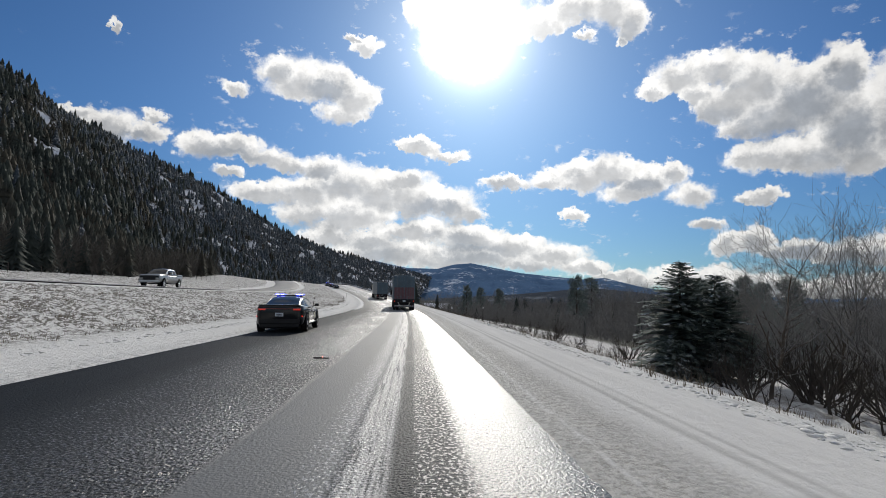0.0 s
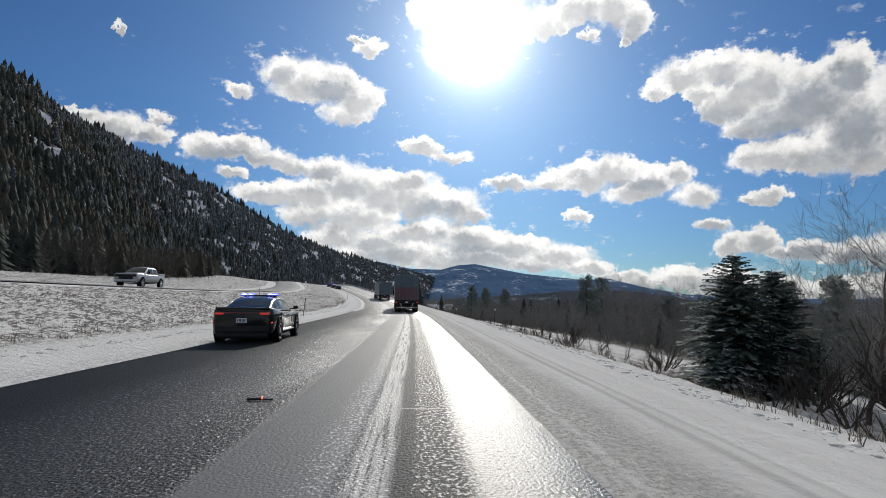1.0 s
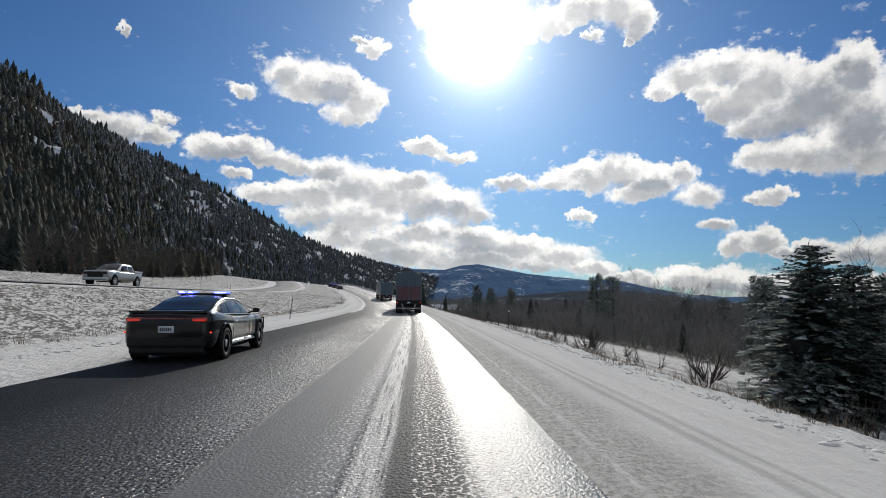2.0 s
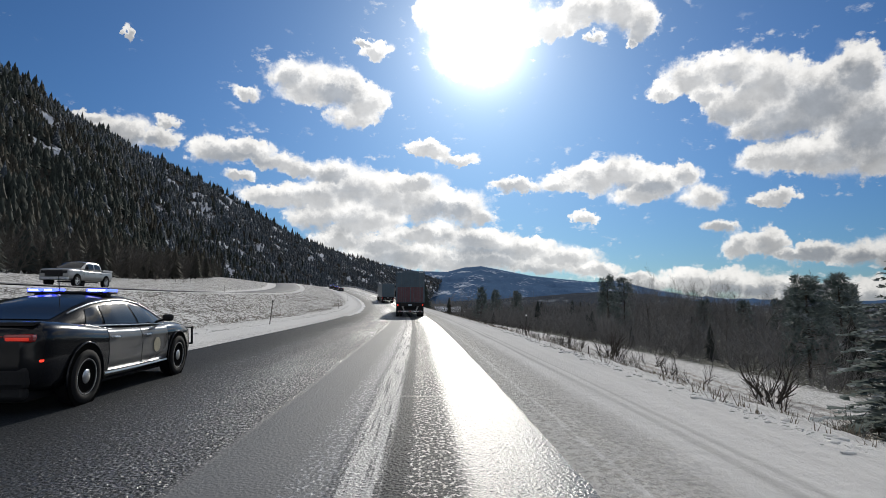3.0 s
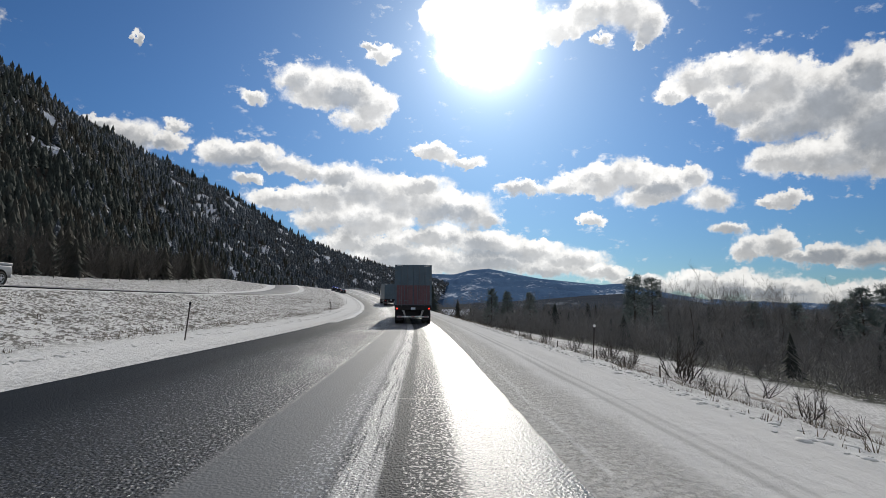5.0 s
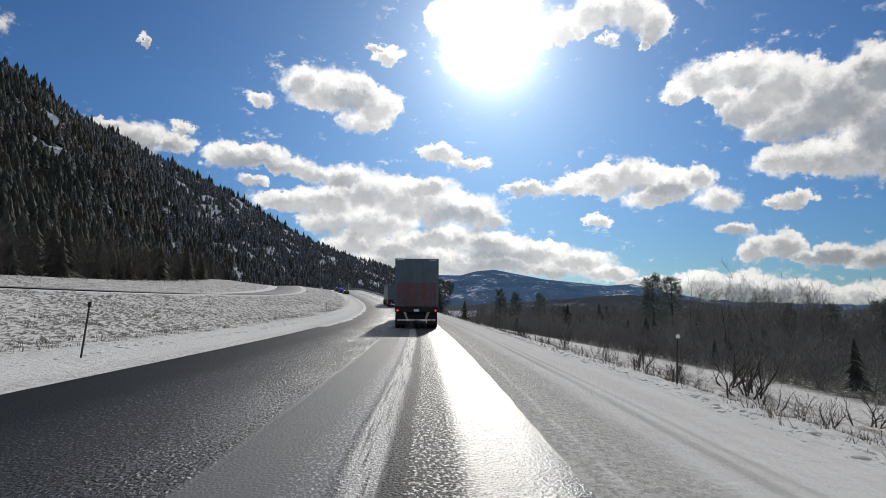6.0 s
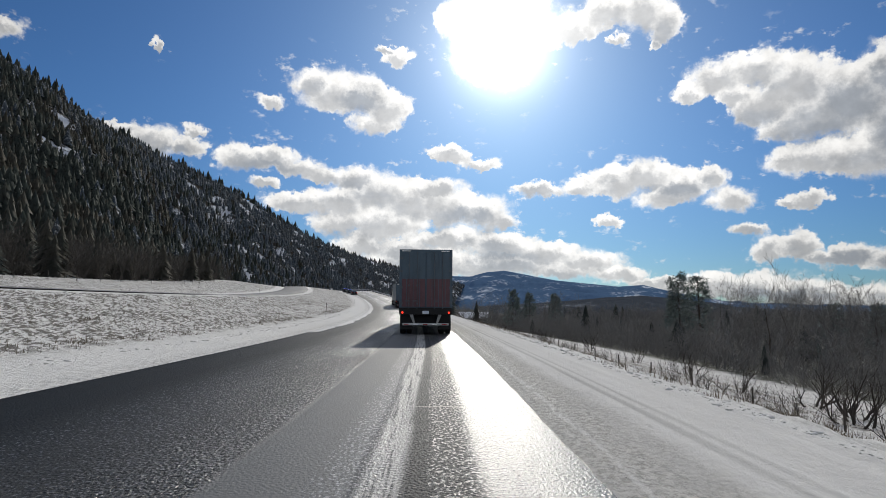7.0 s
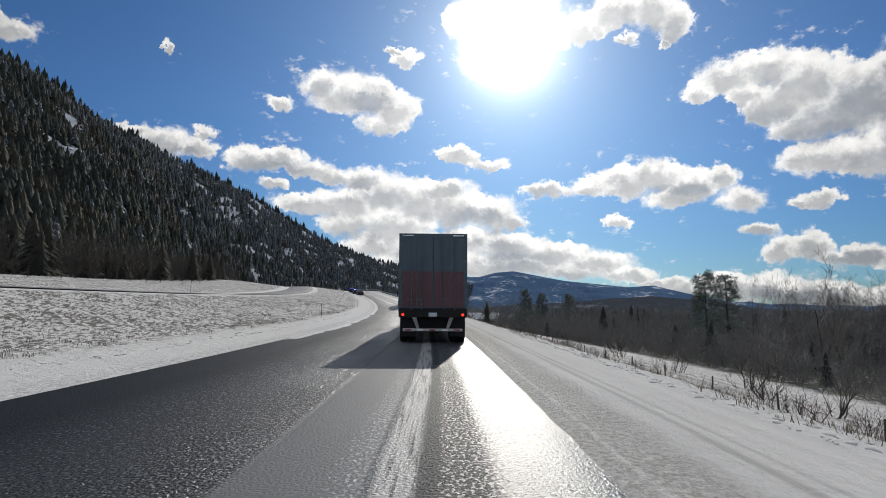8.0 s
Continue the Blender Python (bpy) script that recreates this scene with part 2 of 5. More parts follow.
def asphalt_material():
    m, n = shader("wet_asphalt")
    d, s, uv = lanes(n)
    here = n.tree.nodes.new("ShaderNodeNewGeometry").outputs["Position"]
    patch = n.noise(n.vmath("MULTIPLY", uv, (1.0, 0.06, 1.0)), 1.6, 4)
    run = n.noise(n.vmath("MULTIPLY", uv, (1.0, 0.025, 1.0)), 20, 4)
    broad = n.noise(n.vmath("MULTIPLY", uv, (1.0, 0.25, 1.0)), 0.55, 4)
    stone, grain = n.noise(here, 38, 3, 0.6), n.noise(here, 30, 5, 0.75)
    wander = n.math("MULTIPLY_ADD", n.math("SUBTRACT", patch, 0.5), 0.22, d)
    dried = n.band(wander, -1.72, -0.56, 0.08)
    salt = n.math("MULTIPLY", n.band(wander, -0.54, -0.21, 0.05), n.step(n.math("MULTIPLY_ADD", grain, 0.5, n.math("MULTIPLY", run, 0.7)), 0.47, 0.62))
    rut = n.band(wander, -0.21, -0.03, 0.035)
    slick = n.band(wander, 0.46, 1.9, 0.13)
    # bare stone, the brine-dried grey film beside the lane line, and a salt streak
    # the stone's blue tint paints in the sky it mirrors
    c = n.mix(patch, (0.007, 0.010, 0.014), (0.015, 0.020, 0.026))
    c = n.mix(n.math("MULTIPLY", n.step(stone, 0.52, 0.68), n.step(d, -5.5, -2.0)), c, (0.050, 0.050, 0.048))
    c = n.mix(n.math("MULTIPLY", dried, n.math("MULTIPLY_ADD", broad, 0.3, 0.72)), c, (0.125, 0.13, 0.137))
    c = n.mix(n.math("MULTIPLY", salt, 0.85), c, (0.45, 0.45, 0.44))
    # further on the bend is painted pale for salt and grazing glare, with thin snow drifted in from its inner edge
    bend = n.step(s, 48.0, 105.0)
    c = n.mix(n.math("MULTIPLY", bend, n.math("MULTIPLY_ADD", patch, 0.5, 0.40)), c, (0.17, 0.17, 0.168))
    drift = n.math("MULTIPLY", n.step(d, -4.9, -6.2), n.step(s, 56.0, 80.0))
    drift = n.step(n.math("MULTIPLY_ADD", n.noise(n.vmath("MULTIPLY", uv, (1.0, 0.16, 1.0)), 1.1, 5, 0.6), 0.7, n.math("MULTIPLY", drift, 0.45)), 0.58, 0.64)
    c = n.mix(n.math("MULTIPLY", drift, n.step(d, -3.8, -5.0)), c, (0.58, 0.58, 0.575))
    # how much of the stone's crown is glazed with water, across the carriageway
    rest = n.math("MULTIPLY", n.step(d, -5.6, -2.0), n.math("MULTIPLY", n.step(wander, -0.6, -1.0), n.math("SUBTRACT", 1.0, dried)))
    rest = n.math("MULTIPLY", n.math("MULTIPLY", rest, rest), n.math("MULTIPLY_ADD", n.step(broad, 0.35, 0.65), 0.42, 0.36))
    rest = n.math("MAXIMUM", rest, n.math("MULTIPLY", n.band(wander, -0.85, -0.20, 0.16), 0.42))
    rest = n.math("MAXIMUM", rest, n.math("MULTIPLY", n.step(wander, -0.06, 0.06), n.math("MULTIPLY_ADD", n.step(wander, 0.2, 0.6), 0.3, 0.42)))
    rest = n.math("MULTIPLY", rest, n.fmix(rut, 1.0, 0.05))
    seam = n.math("MULTIPLY", joints(n, s, uv), n.step(d, -0.6, -0.1))
    c = n.mix(n.math("MULTIPLY", seam, 0.6), c, (0.30, 0.30, 0.295))
    drop = n.noise(n.vmath("MULTIPLY", uv, (1.0, 0.6, 1.0)), 27, 3, 0.6)
    glaze = n.step(n.math("MULTIPLY_ADD", rest, 0.17, drop), 0.60, 0.64)
    glaze = n.math("MULTIPLY", glaze, n.step(rest, 0.0, 0.10))
    glaze = n.math("MAXIMUM", glaze, n.math("MULTIPLY", slick, n.step(drop, 0.30, 0.42)))
    glaze = n.math("MULTIPLY", glaze, n.math("SUBTRACT", 1.0, n.math("MULTIPLY", seam, 0.85)))
    r = n.fmix(glaze, 0.66, n.fmix(slick, 0.30, 0.33))
    wet = n.fmix(glaze, n.fmix(dried, n.fmix(n.step(d, -5.0, -3.0), 0.05, 0.16), 0.16), n.fmix(slick, 1.0, 0.80))
    h = n.math("ADD", n.math("MULTIPLY", n.noise(here, 31, 2, 0.5), 1.9), n.math("MULTIPLY", stone, 0.7))
    h = n.math("MULTIPLY", h, n.fmix(slick, n.fmix(dried, n.fmix(n.step(d, -4.6, -2.2), 0.5, 1.0), 0.28), 0.75))
    finish(n, c, r, h, 0.9, 0.018, Specular_IOR_Level=wet)
    return m


def ground_material():
    m, n = shader("snow_and_grass")
    d, s, uv = lanes(n)
    here = n.tree.nodes.new("ShaderNodeNewGeometry").outputs["Position"]
    wind = n.vmath("MULTIPLY", here, (1.0, 0.45, 1.0))
    lump, mid, fine = n.noise(here, 0.5, 4), n.noise(here, 3.0, 5, 0.6), n.noise(wind, 9.5, 7, 0.7)
    along = n.vmath("MULTIPLY", uv, (1.0, 0.03, 1.0))
    streak = n.noise(along, 5.0, 4)
    snow = n.mix(lump, (0.64, 0.635, 0.617), (0.76, 0.75, 0.728))
    # dead grass that shows through thin snow beyond the verge
    out_left, out_right = n.step(d, -8.6, -10.5), n.step(d, 4.2, 6.5)
    wild = n.math("MAXIMUM", out_left, n.math("MULTIPLY", out_right, 0.35))
    banks = n.math("MAXIMUM", n.band(d, -22.2, -20.6, 0.3), n.band(d, -34.5, -31.1, 0.3))
    wild = n.math("MULTIPLY", wild, n.math("SUBTRACT", 1.0, banks))
    level = n.math("MULTIPLY_ADD", n.math("SUBTRACT", mid, 0.5), 0.45, n.math("MULTIPLY_ADD", n.math("SUBTRACT", lump, 0.5), 0.25, fine))
    tuft = n.math("MULTIPLY", n.step(level, 0.475, 0.54), wild)
    straw = n.mix(fine, (0.075, 0.068, 0.058), (0.19, 0.175, 0.155))
    c = n.mix(n.math("MULTIPLY", tuft, 0.92), snow, straw)
    # crushed brown slush beside the lane and wheel tracks in the shoulder's snow
    shoulder = n.band(d, 1.2, 4.1, 0.25)
    c = n.mix(n.math("MULTIPLY", shoulder, n.math("MULTIPLY_ADD", n.step(streak, 0.3, 0.7), 0.3, 0.25)), c, (0.50, 0.49, 0.475))
    edge = n.math("MULTIPLY_ADD", n.math("SUBTRACT", n.noise(n.vmath("MULTIPLY", uv, (1.0, 0.35, 1.0)), 2.2, 5, 0.65), 0.5), 0.9, d)
    crumb = n.math("MULTIPLY_ADD", n.noise(here, 30, 5, 0.75), 0.75, n.math("MULTIPLY", mid, 0.25))
    slush = n.math("MULTIPLY", n.band(edge, 0.9, 2.3, 0.38), n.math("MULTIPLY_ADD", n.step(crumb, 0.36, 0.56), 0.72, 0.20))
    chunk = n.noise(n.vmath("MULTIPLY", uv, (1.0, 0.8, 1.0)), 13.0, 4, 0.7)
    c = n.mix(n.math("MULTIPLY", slush, 0.95), c, n.mix(n.step(chunk, 0.40, 0.58), (0.29, 0.276, 0.25), (0.62, 0.605, 0.57)))
    ridge = n.math("MULTIPLY", n.band(n.math("MULTIPLY_ADD", n.math("SUBTRACT", n.noise(n.vmath("MULTIPLY", uv, (1.0, 0.12, 1.0)), 1.5, 6, 0.7), 0.5), 0.34, d), 1.63, 1.69, 0.025), n.step(n.noise(n.vmath("MULTIPLY", uv, (1.0, 0.9, 1.0)), 2.4, 5, 0.75), 0.38, 0.56))
    c = n.mix(n.math("MULTIPLY", ridge, 0.8), c, (0.72, 0.71, 0.69))
    soft_d = n.math("MULTIPLY_ADD", n.math("SUBTRACT", streak, 0.5), 0.15, d)
    pressed = n.math("MAXIMUM", n.band(soft_d, 2.72, 2.84, 0.04), n.math("MULTIPLY", n.band(soft_d, 2.0, 2.4, 0.2), 0.5))
    pressed = n.math("MAXIMUM", pressed, n.math("MULTIPLY", n.band(soft_d, 2.96, 3.03, 0.03), 0.8))
    pressed = n.math("MAXIMUM", pressed, n.math("MULTIPLY", joints(n, s, uv), n.math("MULTIPLY", n.band(d, 1.2, 3.3, 0.1), 0.7)))
    c = n.mix(n.math("MULTIPLY", pressed, n.math("MULTIPLY_ADD", streak, 0.6, 0.15)), c, (0.30, 0.295, 0.285))
    left_verge = n.band(d, -7.0, -5.8, 0.25)
    c = n.mix(n.math("MULTIPLY", left_verge, n.math("MULTIPLY", n.step(fine, 0.45, 0.6), 0.6)), c, (0.40, 0.39, 0.38))
    # leaf litter and thin snow under the woods, darkened for the shade of the trees
    litter_shade = n.math("MULTIPLY", n.step(d, 23.0, 26.0), n.step(mid, 0.30, 0.48))
    c = n.mix(n.math("MULTIPLY", litter_shade, 0.9), c, (0.08, 0.08, 0.06))
    # an earth track along the field below the bank
    track = n.math("MAXIMUM", n.band(d, 15.6, 16.3, 0.2), n.band(d, 17.3, 18.0, 0.2))
    c = n.mix(n.math("MULTIPLY", track, n.math("MULTIPLY_ADD", mid, 0.8, 0.1)), c, (0.24, 0.20, 0.16))
    far = n.step(s, 500.0, 900.0)
    c = n.mix(n.math("MULTIPLY", far, n.step(lump, 0.35, 0.6)), c, (0.06, 0.065, 0.06))
    h = n.math("ADD", n.math("MULTIPLY", mid, n.fmix(shoulder, 1.6, 0.35)), n.math("MULTIPLY", fine, n.fmix(shoulder, 1.0, 0.45)))
    h = n.math("ADD", h, n.math("MULTIPLY", n.math("MULTIPLY", slush, n.step(chunk, 0.40, 0.60)), 0.22))
    r = n.fmix(slush, 0.9, 0.6)
    finish(n, c, r, h, 0.7, 0.125, Specular_IOR_Level=n.fmix(slush, 0.004, 0.012))
    return m


def mountain_material():
    m, n = shader("forest_floor_and_snow")
    here = n.tree.nodes.new("ShaderNodeNewGeometry").outputs["Position"]
    clear = n.tree.nodes.new("ShaderNodeAttribute")
    clear.attribute_name = "clearing"
    b = n.noise(here, 0.16, 5, 0.65)
    ragged = n.math("MULTIPLY_ADD", n.math("SUBTRACT", n.noise(here, 0.30, 5, 0.75), 0.5), 1.3, clear.outputs["Fac"])
    earth = n.mix(b, (0.028, 0.027, 0.024), (0.062, 0.057, 0.050))
    c = n.mix(n.step(ragged, 0.27, 0.44), earth, (0.56, 0.59, 0.64))
    finish(n, c, 0.9, b, 0.8, 1.5, Specular_IOR_Level=0.0)
    return m


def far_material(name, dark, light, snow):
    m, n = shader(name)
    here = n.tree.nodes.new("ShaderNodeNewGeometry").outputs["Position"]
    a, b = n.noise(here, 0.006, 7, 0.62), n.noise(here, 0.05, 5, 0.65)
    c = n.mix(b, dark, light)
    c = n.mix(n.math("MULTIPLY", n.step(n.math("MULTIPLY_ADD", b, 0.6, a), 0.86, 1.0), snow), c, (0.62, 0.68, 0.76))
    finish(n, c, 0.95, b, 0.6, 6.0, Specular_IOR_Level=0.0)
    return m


def needle_material(name, dark, light, frost, larch=0.0):
    """Needles; a little snow lies on what faces up, and stands of bare larch are browner."""
    m, n = shader(name)
    g = n.tree.nodes.new("ShaderNodeNewGeometry")
    isle = g.outputs["Random Per Island"]
    b = n.noise(g.outputs["Position"], 1.3, 3)
    c = n.mix(n.math("MULTIPLY_ADD", isle, 0.5, n.math("MULTIPLY", b, 0.5)), dark, light)
    stand = n.step(n.math("MULTIPLY_ADD", n.noise(g.outputs["Position"], 0.11, 3), 0.5, n.noise(g.outputs["Position"], 0.016, 3)), 0.70, 0.86)
    c = n.mix(n.math("MULTIPLY", stand, larch), c, (0.054, 0.048, 0.038))
    up = n.xyz(g.outputs["Normal"])[2]
    lie = n.math("MULTIPLY", n.step(up, 0.35, 0.9), n.step(n.noise(g.outputs["Position"], 0.9, 4), 0.5, 0.66))
    c = n.mix(n.math("MULTIPLY", lie, frost), c, (0.75, 0.78, 0.82))
    finish(n, c, 0.75, Specular_IOR_Level=0.1)
    return m


def bark_material(name, dark, light):
    m, n = shader(name)
    at = n.tree.nodes.new("ShaderNodeNewGeometry").outputs["Position"]
    a, b = n.noise(n.vmath("MULTIPLY", at, (1, 1, 0.25)), 9, 5, 0.65), n.noise(at, 1.2, 3)
    c = n.mix(n.math("MULTIPLY_ADD", a, 0.6, n.math("MULTIPLY", b, 0.4)), dark, light)
    finish(n, c, 0.9, a, 0.6, 0.02, Specular_IOR_Level=0.1)
    return m


def glass_material(name, tint):
    m, n = shader(name)
    b = n.noise(n.tree.nodes.new("ShaderNodeTexCoord").outputs["Object"], 3, 4)
    finish(n, tint, n.math("MULTIPLY_ADD", b, 0.08, 0.04), Specular_IOR_Level=0.25, IOR=1.45)
    return m


ASPHALT, GROUND, MOUNTAIN = asphalt_material(), ground_material(), mountain_material()
# the far range's blue is the haze of distance, put into its colour
FAR_HAZE = far_material("haze_blue_forest", (0.050, 0.096, 0.175), (0.092, 0.152, 0.255), 0.8)
FAR_WOOD = far_material("wooded_hillside", (0.036, 0.044, 0.056), (0.072, 0.080, 0.094), 0.2)
NEEDLES = needle_material("spruce_needles", (0.085, 0.110, 0.104), (0.185, 0.222, 0.195), 0.42)
FOREST = needle_material("mountain_conifers", (0.025, 0.033, 0.032), (0.043, 0.052, 0.046), 0.02, 0.75)
# frosted needles, with haze painted in as a paler, bluer tone
FROST_HAZE = needle_material("frosted_hazy_conifers", (0.034, 0.048, 0.064), (0.080, 0.100, 0.122), 0.6, 0.35)
SHRUB = bark_material("dark_shrub_stems", (0.030, 0.026, 0.023), (0.085, 0.075, 0.066))
BARK = bark_material("grey_brown_bark", (0.045, 0.036, 0.030), (0.13, 0.11, 0.09))
TWIG = bark_material("bare_twigs", (0.128, 0.124, 0.120), (0.255, 0.247, 0.236))
THICKET = bark_material("brown_thicket_twigs", (0.050, 0.046, 0.041), (0.115, 0.105, 0.093))
BIRCH = bark_material("pale_bark", (0.12, 0.11, 0.10), (0.34, 0.32, 0.29))
STRAW = bark_material("dead_grass", (0.10, 0.080, 0.058), (0.26, 0.22, 0.17))
SALTED = plain("salt_dried_asphalt", (0.115, 0.117, 0.12), 0.75, vary=0.3, size=6.0)
STEEL = plain("galvanised_steel", (0.42, 0.43, 0.44), 0.45, 0.9)
POST = plain("weathered_brown_post", (0.042, 0.034, 0.030), 0.8, vary=0.4, size=0.3)
WHITE = plain("white_plastic", (0.75, 0.75, 0.73), 0.4)
BLACK = plain("black_plastic", (0.018, 0.018, 0.019), 0.55, Specular_IOR_Level=0.15)
# flat black that stands for the shade inside a wheel well
DARKNESS = plain("wheel_well_shade", (0.006, 0.006, 0.006), 0.9, relief=0.0, Specular_IOR_Level=0.0)
RUBBER = plain("tyre_rubber", (0.014, 0.014, 0.0145), 0.8, relief=0.4, Specular_IOR_Level=0.15)
PAINT_DARK = plain("dark_grey_car_paint", (0.008, 0.0085, 0.010), 0.12, 0.0, vary=0.08, size=12, relief=0.0, Specular_IOR_Level=0.2, Coat_Weight=0.2, Coat_Roughness=0.03)
ROOF_DARK = plain("dull_dark_roof_paint", (0.008, 0.0085, 0.010), 0.2, 0.0, vary=0.08, size=12, relief=0.0, Specular_IOR_Level=0.04)
PAINT_SILVER = plain("glossy_grey_door_paint", (0.150, 0.145, 0.136), 0.16, 0.0, vary=0.08, size=12, relief=0.0, Specular_IOR_Level=0.25, Coat_Weight=0.15, Coat_Roughness=0.03)
PAINT_WHITE = plain("pale_silver_paint", (0.25, 0.25, 0.243), 0.3, vary=0.06, size=12, relief=0.0, Coat_Weight=0.8, Coat_Roughness=0.06)
DOOR_PANEL = plain("blue_grey_trailer_panel", (0.055, 0.088, 0.118), 0.42, 0.1, vary=0.22, size=1.5)
# dull red that stands for a reflection in the windscreen
RED_CAST = plain("painted_red_reflection", (0.095, 0.040, 0.048), 0.5, 0.0, vary=0.3, size=1.2)
GRIMED = plain("grimed_white_paint", (0.26, 0.26, 0.25), 0.7, vary=0.35, size=0.4)
DULL_STEEL = plain("road_grimed_steel", (0.10, 0.115, 0.13), 0.6, 0.3, vary=0.3)
ALLOY = plain("brushed_alloy", (0.55, 0.55, 0.56), 0.3, 0.95)
GLASS = glass_material("dark_glass", (0.012, 0.014, 0.016))
RED_LENS = glow_material("lit_red_lens", (1.0, 0.04, 0.02), 1.6)
RED_DIM = glow_material("dim_red_lens", (0.8, 0.04, 0.02), 0.42)
RED_DULL = plain("red_lens", (0.30, 0.02, 0.02), 0.2, Coat_Weight=0.8)
BLUE_LIGHT = glow_material("flashing_blue_lamp", (0.05, 0.08, 1.0), 5.0)
WHITE_LIGHT = glow_material("white_lamp", (0.8, 0.8, 1.0), 5.0)
FLARE_LIGHT = glow_material("burning_flare", (1.0, 0.08, 0.04), 5.0)
GOLD = plain("gold_emblem", (0.46, 0.41, 0.28), 0.5, 0.1)
PLATE = plain("licence_plate", (0.50, 0.55, 0.62), 0.4)
ROOF_SNOW = plain("roof_snow", (0.78, 0.80, 0.83), 0.6, vary=0.06, size=4)
BOARDS = plain("weathered_boards", (0.13, 0.10, 0.085), 0.8, vary=0.3, size=2)

# ---------------------------------------------------------------- meshes


class Geo:
    """Collects vertices and faces for one mesh."""

    def __init__(self):
        self.v, self.f = [], []

    def face(self, *pts):
        k = len(self.v)
        self.v += [tuple(p) for p in pts]
        self.f.append(tuple(range(k, k + len(pts))))
        return self

    def box(self, x0, x1, y0, y1, z0, z1, c=0.0):
        """A box with its edges cut off by c."""
        c = min(c, 0.45 * min(x1 - x0, y1 - y0, z1 - z0))
        bm = bmesh.new()
        bmesh.ops.create_cube(bm, size=1)
        for v in bm.verts:
            v.co = Vector((x0 + (v.co.x + 0.5) * (x1 - x0), y0 + (v.co.y + 0.5) * (y1 - y0), z0 + (v.co.z + 0.5) * (z1 - z0)))
        if c > 0:
            bmesh.ops.bevel(bm, geom=bm.edges[:], offset=c, segments=2, affect="EDGES", profile=0.5)
        self.take(bm)
        return self

    def take(self, bm, m=Matrix()):
        k = len(self.v)
        bm.verts.index_update()
        self.v += [tuple(m @ v.co) for v in bm.verts]
        self.f += [tuple(k + v.index for v in f.verts) for f in bm.faces]
        bm.free()

    def rings(self, rings, closed=True, ends=True):
        """Skin between rings of equally many points."""
        k, n = len(self.v), len(rings[0])
        for r in rings:
            self.v += [tuple(p) for p in r]
        last = n if closed else n - 1
        for a in range(len(rings) - 1):
            for b in range(last):
                c = (b + 1) % n
                self.f.append((k + a * n + b, k + a * n + c, k + (a + 1) * n + c, k + (a + 1) * n + b))
        if ends and closed:
            self.f.append(tuple(k + b for b in reversed(range(n))))
            self.f.append(tuple(k + (len(rings) - 1) * n + b for b in range(n)))
        return self

    def lathe(self, centre, axis, profile, sides=20, ends=True):
        """Turns (along, radius) pairs round an axis through centre."""
        axis = Vector(axis).normalized()
        u = axis.orthogonal().normalized()
        w = axis.cross(u)
        rings = []
        for along, r in profile:
            rings.append([Vector(centre) + axis * along + (u * math.cos(t) + w * math.sin(t)) * max(r, 0.0005) for t in (2 * math.pi * i / sides for i in range(sides))])
        return self.rings(rings, True, ends)

    def tube(self, pts, radii, sides=5):
        rings = []
        for i, p in enumerate(pts):
            p = Vector(p)
            a, b = Vector(pts[max(i - 1, 0)]), Vector(pts[min(i + 1, len(pts) - 1)])
            t = (b - a).normalized() if (b - a).length > 1e-6 else Vector((0, 0, 1))
            u = t.orthogonal().normalized()
            w = t.cross(u)
            r = radii[i] if isinstance(radii, (list, tuple)) else radii
            rings.append([p + (u * math.cos(q) + w * math.sin(q)) * r for q in (2 * math.pi * k / sides for k in range(sides))])
        return self.rings(rings)

    def mesh(self, name, material, smooth=False):
        me = bpy.data.meshes.new(name)
        me.from_pydata(self.v, [], self.f)
        if smooth:
            me.polygons.foreach_set("use_smooth", [True] * len(me.polygons))
        me.materials.append(material)
        me.update()
        return me


def part(name, geo, material, parent, label="", smooth=False):
    """One mesh under a thing or under a part."""
    ob = new(name, geo.mesh(name, material, smooth))
    ob.parent = parent
    return tagged(ob, label)


def thing(name, m, label, category, group=""):
    """An Empty at a thing's base, for its parts."""
    ob = new(name)
    ob.empty_display_size = 0.3
    ob.matrix_world = m
    return tagged(ob, label, category, group)


def bulk(name, verts, faces, material):
    """A mesh from arrays; faces all have the same number of corners."""
    me = bpy.data.meshes.new(name)
    me.vertices.add(len(verts))
    me.vertices.foreach_set("co", np.asarray(verts, dtype=np.float32).ravel())
    k = faces.shape[1]
    me.loops.add(faces.size)
    me.loops.foreach_set("vertex_index", faces.astype(np.int32).ravel())
    me.polygons.add(len(faces))
    me.polygons.foreach_set("loop_start", np.arange(0, faces.size, k, dtype=np.int32))
    me.polygons.foreach_set("loop_total", np.full(len(faces), k, dtype=np.int32))
    me.update(calc_edges=True)
    me.materials.append(material)
    return new(name, me)

# ---------------------------------------------------------------- lie of the land


def path_x(y):
    """The line that the traffic follows: nearly straight, then bending to the left."""
    y = np.asarray(y, dtype=float)
    near = -0.0265 * y - 0.00026 * np.clip(y, 0, 45.0) ** 2 * (y <= 45) 
    u = np.clip(y, 45, 330) - 45
    bend = -1.719 - 0.050 * u - 0.00065 * u ** 2
    beyond = np.clip(y - 330, 0, 250) * -0.42
    return np.where(y <= 45, near, bend + beyond)


def road_z(y):
    u = np.clip(np.asarray(y, dtype=float) - 55, 0, 205)
    return 0.00018 * u ** 2 + 0.03 * np.clip(np.asarray(y, dtype=float) - 260, 0, 300)


